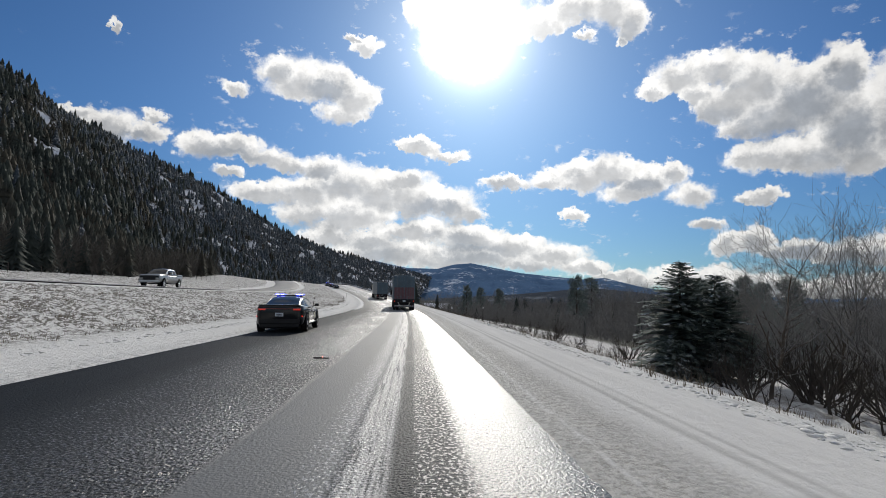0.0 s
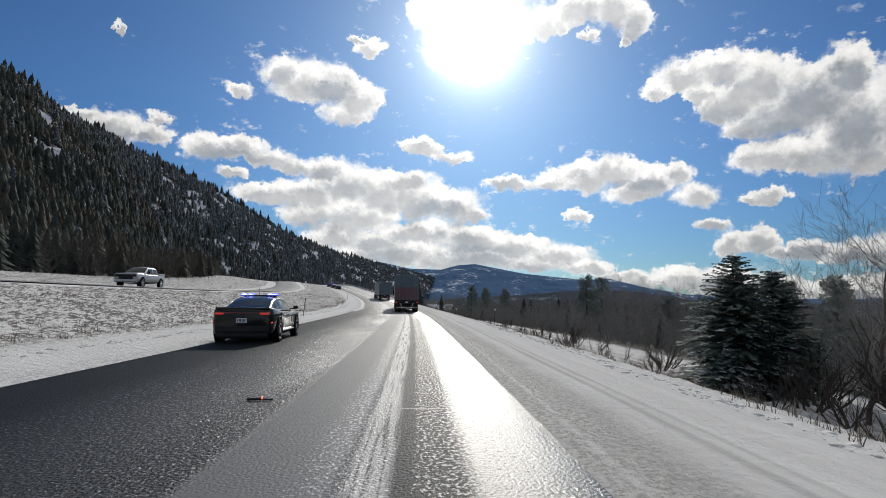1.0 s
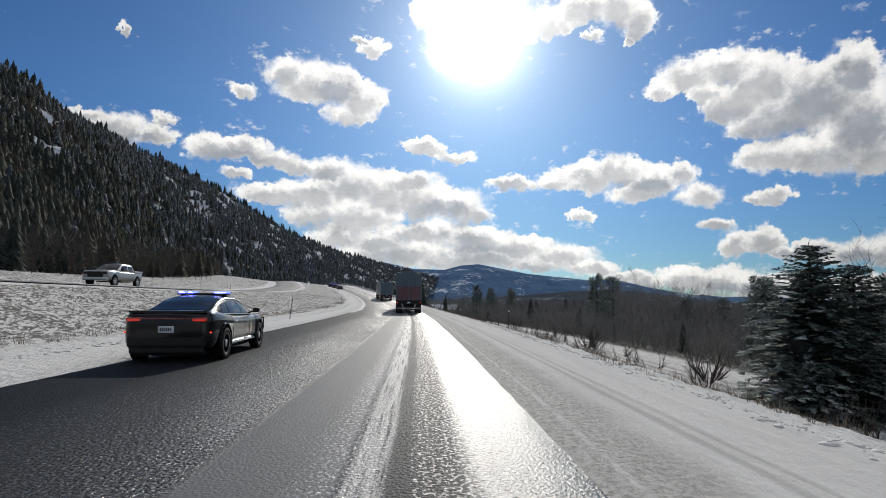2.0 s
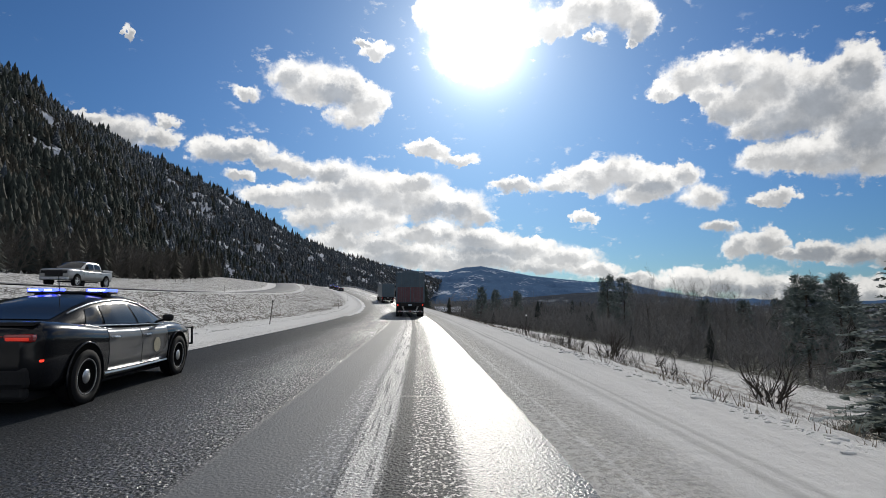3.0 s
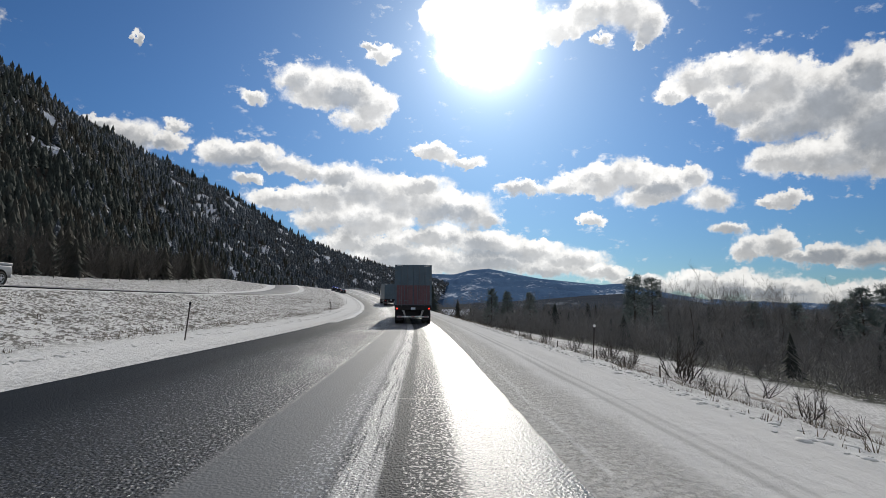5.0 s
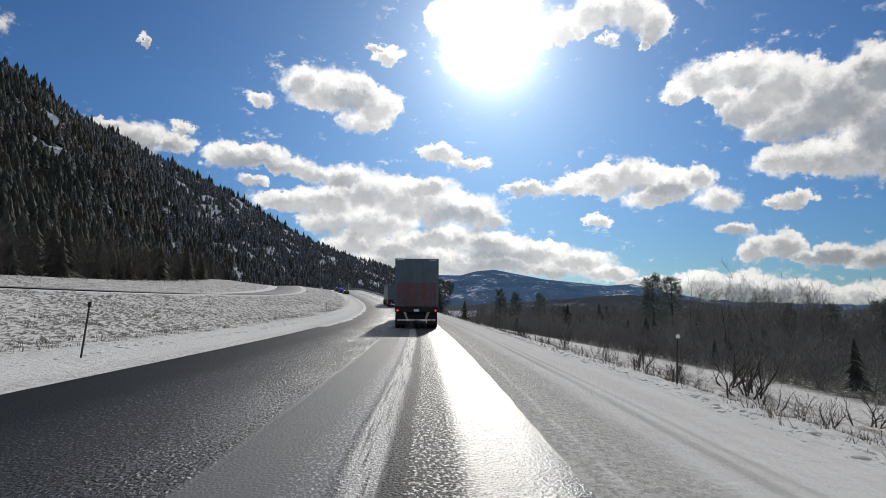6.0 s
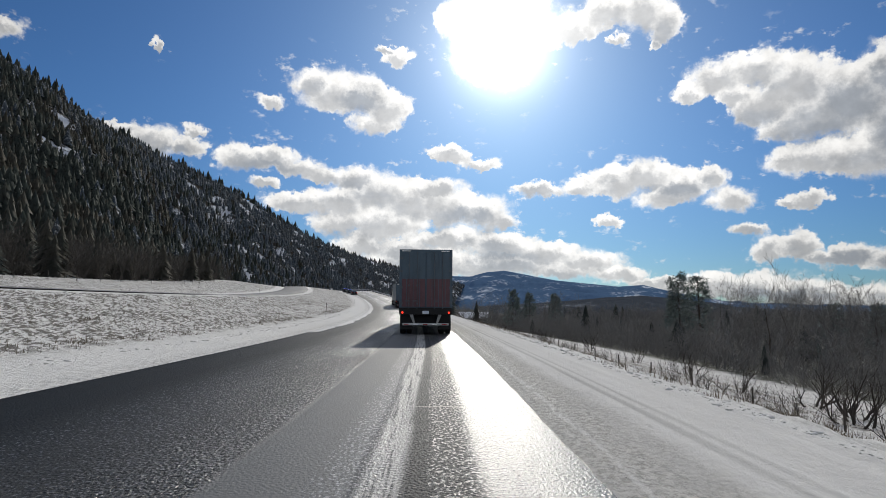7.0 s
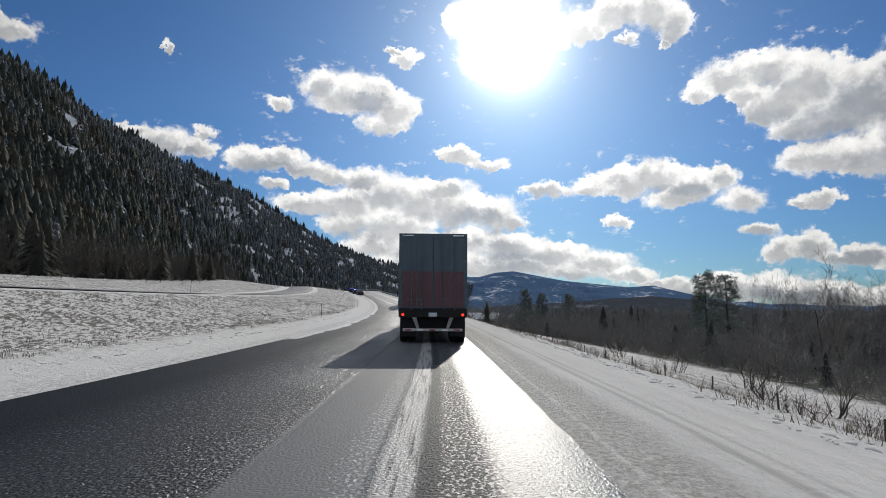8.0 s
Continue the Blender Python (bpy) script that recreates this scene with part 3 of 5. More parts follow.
def far_road_z(y):
    u = np.clip(np.asarray(y, dtype=float) - 50, 0, 210)
    return 2.3 + 0.00016 * u ** 2 + 0.03 * np.clip(np.asarray(y, dtype=float) - 260, 0, 300)


def land_z(y, d):
    """Height of the ground d metres to the right of the path."""
    y, d = np.broadcast_arrays(np.asarray(y, dtype=float), np.asarray(d, dtype=float))
    r, o = road_z(y), far_road_z(y)
    low = np.clip(1 - (d - 4) / 30, 0, 1)
    left = [(-3000, o + 20), (-160, o + 18), (-75, o + 3.4), (-52, o + 2.2), (-33, o - 0.1), (-31.5, o - 0.15), (-21.8, o - 0.15), (-20.5, o - 0.3), (-10.2, r + 0.3), (-8.5, r + 0.12), (-6.5, r - 0.02), (-6.2, r - 0.12),
            (1.1, r - 0.03), (1.5, r + 0.013), (1.65, r + 0.02), (3.2, r + 0.02), (4.1, r + 0.02), (6.2, r * low - 0.5), (10, r * low - 1.7), (14, r * low - 2.75), (19.5, r * low - 3.35), (26, -3.9), (42, -5.8), (90, -6), (300, -7), (3000, -8)]
    z = np.zeros_like(d)
    for (d0, z0), (d1, z1) in zip(left, left[1:]):
        inside = (d >= d0) & (d <= d1)
        f = (d - d0) / (d1 - d0)
        z = np.where(inside, z0 + (z1 - z0) * f, z)
    return z


def ground_at(x, y):
    """The height of the ground under a place, and its distance from the path."""
    d = x - float(path_x(y))
    return float(land_z(y, d)), d


def sheet(name, ys, ds, height, material, rough=0.0):
    """A strip of ground that follows the path, with metres across and along as its map."""
    ys, ds = np.asarray(ys, dtype=float), np.asarray(ds, dtype=float)
    Y, D = np.meshgrid(ys, ds, indexing="ij")
    X, Z = path_x(Y) + D, height(Y, D)
    if rough:
        rng = np.random.default_rng(5)
        off = np.clip((np.abs(D + 2.3) - 6.6) / 2.5, 0, 1) * (np.abs(D) < 150)
        lane = 1 - ((D < -21.0) & (D > -32.5))
        Z = Z + rough * off * lane * (rng.random(Z.shape) - 0.5) * 2
        # the ploughed edge of the lane is ragged
        Z = Z + 0.005 * np.clip(1 - np.abs(D - 1.35) / 0.3, 0, 1) * (rng.random(Z.shape) - 0.5)
    verts = np.stack([X, Y, Z], -1).reshape(-1, 3)
    a, b = len(ys), len(ds)
    i = (np.arange(a - 1)[:, None] * b + np.arange(b - 1)[None, :]).ravel()
    faces = np.stack([i, i + 1, i + b + 1, i + b], -1)
    ob = bulk(name, verts, faces, material)
    me = ob.data
    lay = me.uv_layers.new(name="lane")
    uv = np.stack([D, Y], -1).reshape(-1, 2)[faces.ravel()]
    lay.data.foreach_set("uv", uv.astype(np.float32).ravel())
    me.polygons.foreach_set("use_smooth", np.ones(len(faces), dtype=bool))
    return ob


ys = np.concatenate([np.arange(-40, 0, 2.0), np.arange(0, 110, 0.4), np.arange(110, 200, 1.0), np.arange(200, 420, 5.0), np.geomspace(420, 4400, 24)])
ds = np.concatenate([-np.geomspace(2500, 80, 12), np.arange(-75, -33, 2.0), [-33, -31.5, -30, -23, -21.8, -20.5], np.arange(-20, -8.6, 0.35), [-8.4, -7.8, -7.2, -6.8, -6.5, -6.2, -4, -1, 1.1, 1.18, 1.26, 1.34, 1.42, 1.5, 1.65, 1.8, 2.0, 2.4, 2.8, 3.2, 3.6, 4.1],
                      np.arange(4.4, 20, 0.4), np.arange(20, 60, 2.5), np.geomspace(62, 2500, 16)])
tagged(sheet("ground", ys, ds, land_z, GROUND, 0.10), "snow-dusted verge, median and valley floor with dead grass", "ground", kind="structure")
road_y = np.concatenate([np.arange(-40, 200, 1.0), np.arange(200, 420, 4.0)])
tagged(sheet("road", road_y, np.concatenate([[-6.35, -6.3], np.arange(-6, 1.4, 0.5), [1.62, 1.66]]), lambda y, d: road_z(y) - 0.04 * ((d < -6.32) | (d > 1.64)), ASPHALT),
       "wet dark asphalt carriageway with salt-dried strips and wheel tracks", "road", kind="structure")
tagged(sheet("road_opposite", np.arange(-40, 420, 4.0), [-31, -30.9, -28, -25, -22.4, -22.3], lambda y, d: far_road_z(y) - 0.06 * ((d < -30.95) | (d > -22.35)), SALTED),
       "opposite carriageway of damp asphalt beyond the median", "road", kind="structure")


# ---------------------------------------------------------------- mountains


def polar(az, el, dist, drop=0.0):
    return Vector((dist * math.sin(radians(az)), 20 + dist * math.cos(radians(az)), 1.4 + dist * math.tan(radians(el)) - drop))


RIDGE = [polar(a, e, d, 9) for a, e, d in ((-100, 21, 620), (-75, 22, 640), (-55, 21.6, 680), (-43, 20, 740), (-40.2, 19.15, 770), (-37.8, 18.1, 800), (-35.7, 16.4, 830), (-31.9, 15.0, 900), (-27.2, 13.0, 1000),
                                          (-22.1, 10.8, 1120), (-19.4, 9.3, 1200), (-16.7, 7.65, 1290), (-13.3, 6.1, 1450), (-11.0, 5.3, 1650), (-8.2, 4.55, 1900), (-5.9, 3.9, 2200), (-3, 3.2, 2600), (0, 2.4, 2900))]
FOOT = [Vector(p) for p in ((-160, -150, 9), (-122, -40, 8), (-108, 40, 7), (-104, 90, 7), (-106, 130, 8), (-112, 180, 9), (-124, 230, 12), (-150, 300, 14), (-190, 360, 15),
                            (-210, 430, 15), (-205, 520, 15), (-200, 600, 15), (-195, 720, 15), (-190, 850, 16), (-180, 1050, 16), (-150, 1350, 16), (-100, 1700, 16), (-40, 2000, 14))]


def slope_grid(foot, ridge, nu, nv, gully, power, seed, back=0.35):
    """A mountainside between a foot line and a ridge line, with gullies, and the top of its far side."""
    us = np.linspace(0, len(foot) - 1.001, nu)
    grid = np.zeros((nu, nv + 4, 3))
    for i, u in enumerate(us):
        k, f = int(u), u - int(u)
        f = f * f * (3 - 2 * f) * 0.5 + f * 0.5
        a, b = foot[k].lerp(foot[k + 1], f), ridge[k].lerp(ridge[k + 1], f)
        for j in range(nv + 4):
            v = j / (nv - 1)
            w = min(v, 1.0)
            p = a.lerp(b, v)
            z = a.z + (b.z - a.z) * w ** power - max(v - 1, 0) * (b.z - a.z) * 1.2
            q = Vector((p.x * 0.006 + seed, p.y * 0.006, z * 0.003))
            env = math.sin(math.pi * min(v, 1.0)) ** 0.7 if v < 1 else 0
            z += env * gully * (noise.fractal(q, 1.0, 2.1, 5) + 0.5 * noise.noise(q * 5))
            grid[i, j] = (p.x, p.y, z)
    return grid


def grid_object(name, grid, material, label):
    a, b = grid.shape[:2]
    i = (np.arange(a - 1)[:, None] * b + np.arange(b - 1)[None, :]).ravel()
    ob = bulk(name, grid.reshape(-1, 3), np.stack([i, i + b, i + b + 1, i + 1], -1), material)
    ob.data.polygons.foreach_set("use_smooth", np.ones(len(ob.data.polygons), dtype=bool))
    return tagged(ob, label, "mountain", kind="structure")


def clearing(q):
    """How open the forest is: snowy gaps and rock ribs, more of them along the far slope."""
    f = Vector((q[0] * 0.034, q[1] * 0.022, q[2] * 0.034))
    return 0.50 * noise.fractal(f, 1.0, 2.1, 4) + 0.42 * noise.noise(f * 3.3) + 0.24 * min(max((q[1] - 300) / 600, 0), 1)


HILL_U, HILL_V = 380, 100
hill_grid = slope_grid(FOOT, RIDGE, HILL_U, HILL_V, 22, 1.12, 3.7)
hill = grid_object("ground_mountainside", hill_grid, MOUNTAIN, "steep wooded mountainside with thin snow between the trees")
hill.data.attributes.new("clearing", "FLOAT", "POINT").data.foreach_set("value", [clearing(q) for q in hill_grid.reshape(-1, 3)])


def far_range(name, profile, dist, depth, material, label, seed):
    top = [polar(a, e, dist) for a, e in profile]
    low = [polar(a, 0, dist - depth) for a, e in profile]
    for p in low:
        p.z = -10
    grid = slope_grid(low, top, 150, 24, depth * 0.018, 0.9, seed)
    return grid_object(name, grid, material, label)


# forested range whose colour already holds the blue haze
far_range("backdrop_hazy_range", [(-14, 3.0), (-9, 3.9), (-5.9, 3.9), (-2.5, 3.2), (0.6, 3.15), (2.3, 3.6), (4.1, 3.75), (6.4, 3.3), (9.2, 2.75), (12, 2.45), (15.3, 2.1), (17.5, 2.25), (20.6, 1.45), (25, 0.6), (33, 0.3), (45, 0.4), (70, 0.8)],
          3600, 1300, FAR_HAZE, "distant mountains streaked with snow, coloured blue for haze", 11.0)
far_range("backdrop_wooded_hill", [(1, 0.1), (5, 0.35), (9, 0.6), (13, 0.95), (17, 1.2), (20.6, 0.9), (25, 0.2), (29.5, -0.1), (34, -0.2), (38, 0.1), (48, 1.2), (70, 2.5), (110, 3)],
          1100, 420, FAR_WOOD, "dark leafless wooded hill across the valley", 21.0)

# ---------------------------------------------------------------- plants


def conifer_arrays(rng, tiers, spokes, radius):
    """A small conifer one metre high: ragged skirts of boughs round a trunk."""
    v, f = [], []
    for k in range(tiers):
        t = k / tiers
        low, top = 0.06 + 0.90 * t, min(0.06 + 0.90 * t + 1.9 / tiers, 1.0)
        r = radius * (1 - t) ** 0.85 * (0.85 + 0.3 * rng.random()) + 0.012
        base = len(v)
        v.append((0.01 * (rng.random() - 0.5), 0.01 * (rng.random() - 0.5), top))
        turn = rng.random() * 6.28
        for s in range(2 * spokes):
            a = turn + math.pi * s / spokes + 0.2 * (rng.random() - 0.5)
            q = r * ((0.75 + 0.5 * rng.random()) if s % 2 == 0 else 0.38)
            v.append((q * math.cos(a), q * math.sin(a), low + (0.02 + 0.03 * rng.random()) * (1 if s % 2 else -1)))
        for s in range(2 * spokes):
            f.append((base, base + 1 + s, base + 1 + (s + 1) % (2 * spokes)))
    base = len(v)
    for z, r in ((0, 0.018), (0.5, 0.010)):
        v += [(r * math.cos(a), r * math.sin(a), z) for a in (0, 2.1, 4.2)]
    for s in range(3):
        a, b = base + s, base + (s + 1) % 3
        f += [(a, b, b + 3), (a, b + 3, a + 3)]
    return np.array(v), np.array(f)


def grow(rng, start, way, length, radius, level, segs, spread, rise, kids):
    """Segments (from, to, radius, radius) of a limb and, in turn, its side limbs."""
    out, p, d = [], Vector(start), Vector(way).normalized()
    n = segs[level]
    for k in range(n):
        d = (d + Vector((rng.normal(0, 0.16), rng.normal(0, 0.16), rng.normal(0, 0.10) + rise * 0.12))).normalized()
        q = p + d * (length / n)
        r0, r1 = radius * (1 - 0.75 * k / n), radius * (1 - 0.75 * (k + 1) / n)
        out.append((p.copy(), q.copy(), r0, r1))
        if level + 1 < len(segs) and (k > 0 or level > 0):
            for _ in range(kids[level]):
                a = rng.random() * 6.283
                side = d.orthogonal().normalized()
                side = side * math.cos(a) + d.cross(side) * math.sin(a)
                turn = (d * (1 - spread) + side * spread + Vector((0, 0, rise * 0.3))).normalized()
                out += grow(rng, p.lerp(q, rng.random()), turn, length * (0.34 + 0.28 * rng.random()), r1 * 0.55, level + 1, segs, spread, rise, kids)
        p = q
    return out


def limbs_arrays(limbs, thin=0.0, fat=1.0):
    """Three-sided tapered tubes for limbs."""
    v, f = [], []
    for p, q, r0, r1 in limbs:
        d = (q - p).normalized()
        u = d.orthogonal().normalized()
        w = d.cross(u)
        b = len(v)
        for c, r in ((p, r0), (q, r1)):
            r = max(r * fat, thin)
            v += [tuple(c + (u * math.cos(a) + w * math.sin(a)) * r) for a in (0, 2.094, 4.189)]
        for s in range(3):
            a, e = b + s, b + (s + 1) % 3
            f += [(a, e, e + 3), (a, e + 3, a + 3)]
    return np.array(v), np.array(f)


def light_limbs_arrays(limbs, thin, fat, stout):
    """The same for far plants: tubes for stout limbs, flat strips for thinner ones, spikes for twigs."""
    v, f = [], []
    for p, q, r0, r1 in limbs:
        if r0 * fat >= stout:
            w, g = limbs_arrays([(p, q, r0, r1)], thin, fat)
            f += (g + len(v)).tolist()
            v += w.tolist()
            continue
        d = (q - p).normalized()
        u = d.orthogonal().normalized()
        a = (p.x + p.y * 3.1 + p.z * 7.7) * 40
        u = (u * math.cos(a) + d.cross(u) * math.sin(a)) * 1.2
        b, r = len(v), max(r0 * fat, thin)
        if r0 * fat >= 0.3 * stout:
            e = max(r1 * fat, thin)
            v += [tuple(p - u * r), tuple(p + u * r), tuple(q + u * e), tuple(q - u * e)]
            f += [[b, b + 1, b + 2], [b, b + 2, b + 3]]
        else:
            v += [tuple(p - u * r), tuple(p + u * r), tuple(q)]
            f.append([b, b + 1, b + 2])
    return np.array(v), np.array(f)


def bare_tree_limbs(rng, height, kids=(2, 3, 2)):
    return grow(rng, (0, 0, -0.15), (rng.normal(0, 0.06), rng.normal(0, 0.06), 1), height * 0.92, height * 0.016, 0, (8, 4, 3, 2)[:len(kids) + 1], 0.55, 0.6, kids)


def shrub_limbs(rng, height, wide, stems):
    return sum(shrub_stems(rng, height, wide, stems), [])


def shrub_stems(rng, height, wide, stems):
    """One list of limbs for each stem."""
    out = []
    for _ in range(stems):
        a, lean = rng.random() * 6.283, (0.15 + 0.85 * rng.random()) * wide
        start = (0.55 * math.cos(a) * rng.random(), 0.55 * math.sin(a) * rng.random(), -0.15)
        out.append(grow(rng, start, (lean * math.cos(a), lean * math.sin(a), 1), height * (0.75 + 0.45 * rng.random()), (0.011 + 0.010 * rng.random()) * max(height, 0.6), 0, (6, 4), 0.45, 0.5, (2,)))
    return out


def scatter(name, shapes, places, material, label, category, rng, group=""):
    """Many plants in one mesh. places: x, y, z, height."""
    vs, fs, k = [], [], 0
    for i, (x, y, z, h) in enumerate(places):
        v, f = shapes[i % len(shapes)]
        a = rng.random() * 6.283
        wide = h * (0.85 + 0.3 * rng.random())
        c, s = math.cos(a) * wide, math.sin(a) * wide
        vs.append(np.stack([x + v[:, 0] * c - v[:, 1] * s, y + v[:, 0] * s + v[:, 1] * c, z + v[:, 2] * h], -1))
        fs.append(f + k)
        k += len(v)
    ob = bulk(name, np.concatenate(vs), np.concatenate(fs), material)
    return tagged(ob, label, category, group, "stuff")


rng = np.random.default_rng(12)
small_conifers = [conifer_arrays(rng, 5, 6, 0.19 + 0.13 * rng.random()) for _ in range(9)]
mid_conifers = [conifer_arrays(rng, 12, 9, 0.23 + 0.09 * rng.random()) for _ in range(6)]
small_bare = [light_limbs_arrays(grow(rng, (0, 0, -0.15), (rng.normal(0, 0.06), rng.normal(0, 0.06), 1), 0.92, 0.016, 0, (8, 4, 1), 0.55, 0.6, (2, 2)), 0.0038, 0.85, 0.007) for _ in range(7)]


def mountain_places(count, seed):
    """Places for trees on the mountainside, thinner on the snowy ribs."""
    r = np.random.default_rng(seed)
    g = hill_grid
    a, b = g.shape[0] - 1, HILL_V
    e1, e2 = g[1:, :b] - g[:-1, :b], g[:-1, 1:b + 1] - g[:-1, :b]
    area = np.linalg.norm(np.cross(e1, e2), axis=-1)
    mid = g[:-1, :b]
    dist = np.hypot(mid[..., 0], mid[..., 1] - 20)
    seen = np.degrees(np.arctan2(mid[..., 0], mid[..., 1])) > -62
    weight = (area * seen * np.clip(700 / dist, 0.35, 2.0) ** 0.8).ravel()
    pick = r.choice(weight.size, count, p=weight / weight.sum())
    out = []
    for p in pick:
        i, j = divmod(int(p), b)
        s, t = r.random(), r.random()
        q = g[i, j] * (1 - s) * (1 - t) + g[i + 1, j] * s * (1 - t) + g[i, j + 1] * (1 - s) * t + g[i + 1, j + 1] * s * t
        if clearing(q) > 0.20 + 0.45 * r.random() ** 2:
            continue
        out.append((q[0], q[1], q[2] - 0.3, 4.5 + 9.5 * r.random() ** 1.2))
    return out


hillside = mountain_places(23500, 4)
# further trees mostly take the frosted, haze-tinted needles
hazy = [p[1] + rng.normal(0, 190) > 640 for p in hillside]
scatter("mountain_forest", small_conifers, [p for p, f in zip(hillside, hazy) if not f], FOREST, "dense dark conifers covering the mountainside", "forest", rng)
scatter("frosted_hazy_forest", small_conifers, [p for p, f in zip(hillside, hazy) if f], FROST_HAZE, "frosted conifers on the far mountainside, coloured blue-grey for haze", "forest", rng)
ridge_trees = []
for i in np.linspace(38, HILL_U - 4, 420):
    k, f = int(i), i - int(i)
    q = hill_grid[k, HILL_V - 1] * (1 - f) + hill_grid[k + 1, HILL_V - 1] * f
    ridge_trees.append((q[0] + rng.normal(0, 4), q[1] + rng.normal(0, 4), q[2] - 1.5, 6 + 13 * rng.random() ** 2))
scatter("ridge_conifers", small_conifers, ridge_trees, FOREST, "conifers standing along the mountain's ridge", "forest", rng)


def on_land(x, y):
    return ground_at(x, y)[0]


# woods at the foot of the mountain, beyond the opposite carriageway
foot_trees, foot_bare = [], []
for _ in range(1700):
    y = 5 + 330 * rng.random() ** 0.9
    d = -58 - 52 * rng.random()
    x = float(path_x(y)) + d
    if x < -170:
        continue
    z = on_land(x, y)
    if rng.random() < 0.24:
        foot_trees.append((x, y, z - 0.2, 4 + 7 * rng.random()))
    else:
        foot_bare.append((x, y, z - 0.1, 4 + 5 * rng.random()))
scatter("roadside_conifers", mid_conifers, foot_trees, FOREST, "dark conifers at the foot of the mountain", "forest", rng)
scatter("roadside_thicket", small_bare, foot_bare, THICKET, "brown leafless trees at the foot of the mountain", "thicket", rng)

# valley woods on the low side
valley_bare, valley_conifers, brush = [], [], []
for _ in range(3200):
    y = 12 + 320 * rng.random() ** 0.8
    d = 26.5 + 95 * rng.random() ** 1.5
    x = float(path_x(min(y, 150))) + d
    z = ground_at(x, y)[0]
    if rng.random() < (0.975 if d < 55 else 0.88):
        valley_bare.append((x, y, z - 0.1, 2.4 + 2.2 * rng.random() + 0.045 * max(d - 40, 0)))
    else:
        valley_conifers.append((x, y, z - 0.1, 2.4 + 3.4 * rng.random()))
for _ in range(420):
    y = 10 + 300 * rng.random() ** 0.8
    d = 25.5 + 9 * rng.random() ** 2
    x = float(path_x(min(y, 150))) + d
    brush.append((x, y, ground_at(x, y)[0] - 0.1, 0.9 + 1.1 * rng.random()))
for _ in range(500):
    y = 150 + 260 * rng.random()
    x = float(path_x(y)) + 12 + 170 * rng.random()
    (valley_conifers if rng.random() < 0.15 else valley_bare).append((x, y, ground_at(x, y)[0] - 0.1, 5 + 4 * rng.random()))
scatter("valley_woods", small_bare, valley_bare, TWIG, "leafless grey-brown woods in the valley", "woods", rng)
scatter("valley_conifers", mid_conifers, valley_conifers, FOREST, "dark conifers among the valley woods", "woods", rng)
bush_shapes = [light_limbs_arrays(shrub_limbs(rng, 1.0, 0.6, 7), 0.006, 0.5, 0.012) for _ in range(5)]
bank_brush = []
while len(bank_brush) < 85:
    y, d = 24 + 100 * rng.random(), 8.2 + 6.0 * rng.random()
    x = float(path_x(y)) + d
    if noise.noise(Vector((x * 0.2, y * 0.10, 4))) > -0.05:
        bank_brush.append((x, y, ground_at(x, y)[0] - 0.08, 0.45 + 0.75 * rng.random() ** 1.5))
scatter("bank_brush", bush_shapes, bank_brush, THICKET, "low leafless brush sticking out of the bank's snow", "brush", rng)
scatter("valley_brush", bush_shapes, brush, TWIG, "tangled leafless brush at the wood's edge", "brush", rng)


def bough_arrays(rng, height, radius, whorls, per):
    """Spruce boughs: drooping sprays of short needled twigs in whorls."""
    v, f = [], []
    for k in range(whorls):
        t = (k + 0.3 * rng.random()) / whorls
        z = height * (0.05 + 0.93 * t)
        reach = radius * (1 - t) ** 0.55 * (0.72 + 0.46 * rng.random()) + 0.10
        n = max(4, int(per * (1 - 0.55 * t)))
        turn = rng.random() * 6.283
        level = z
        for b in range(n):
            z = level + rng.normal(0, 0.24) * (1 - 0.8 * t)
            a = turn + 6.283 * b / n + rng.normal(0, 0.16)
            length = reach * (0.7 + 0.45 * rng.random())
            out = Vector((math.cos(a), math.sin(a), 0))
            side = Vector((-out.y, out.x, 0))
            lift = 0.12 + 0.25 * t + rng.normal(0.0, 0.13)
            steps = max(4, int(length / 0.16))
            for s in range(1, steps + 1):
                u = s / steps
                p = out * (length * u) + Vector((0, 0, z + lift * length * u - 0.32 * length * u * u * (1 - 0.6 * t)))
                twig = (0.10 + 0.26 * length * (1 - 0.75 * u)) * (0.75 + 0.5 * rng.random())
                for sign in (-1, 1, 0):
                    tip = p + out * (twig * (0.55 if sign else 1.0)) + side * (sign * twig * 0.8) + Vector((0, 0, -0.10 * twig + rng.normal(0, 0.04)))
                    wide = 0.06 + 0.05 * rng.random()
                    w = (tip - p).cross(Vector((0, 0, 1))).normalized() * wide
                    i = len(v)
                    v += [tuple(p - w * 0.6), tuple(p + w * 0.6), tuple(p.lerp(tip, 0.55) + w + Vector((0, 0, -0.02))), tuple(tip), tuple(p.lerp(tip, 0.55) - w + Vector((0, 0, -0.05)))]
                    f += [(i, i + 1, i + 2), (i, i + 2, i + 4), (i + 4, i + 2, i + 3)]
    return np.array(v), np.array(f)


def arrays_part(name, arrays, material, parent, label=""):
    ob = bulk(name, arrays[0], arrays[1], material)
    ob.parent = parent
    return tagged(ob, label)


def spruce(x, y, height, radius, seed, label, sink=0.15):
    r = np.random.default_rng(seed)
    z, _ = ground_at(x, y)
    tree = thing("spruce_tree", pose(x, y, z - sink, 0, 0, 360 * r.random()), label, "tree")
    trunk = Geo().tube([(0, 0, -0.2), (0.02, 0, height * 0.4), (0, 0.03, height * 0.75), (0, 0, height)], [height * 0.022, height * 0.016, height * 0.008, 0.01], 8)
    part("trunk", trunk, BARK, tree)
    arrays_part("crown", bough_arrays(r, height, radius, int(14 + height * 4.0), 15), NEEDLES, tree)
    return tree


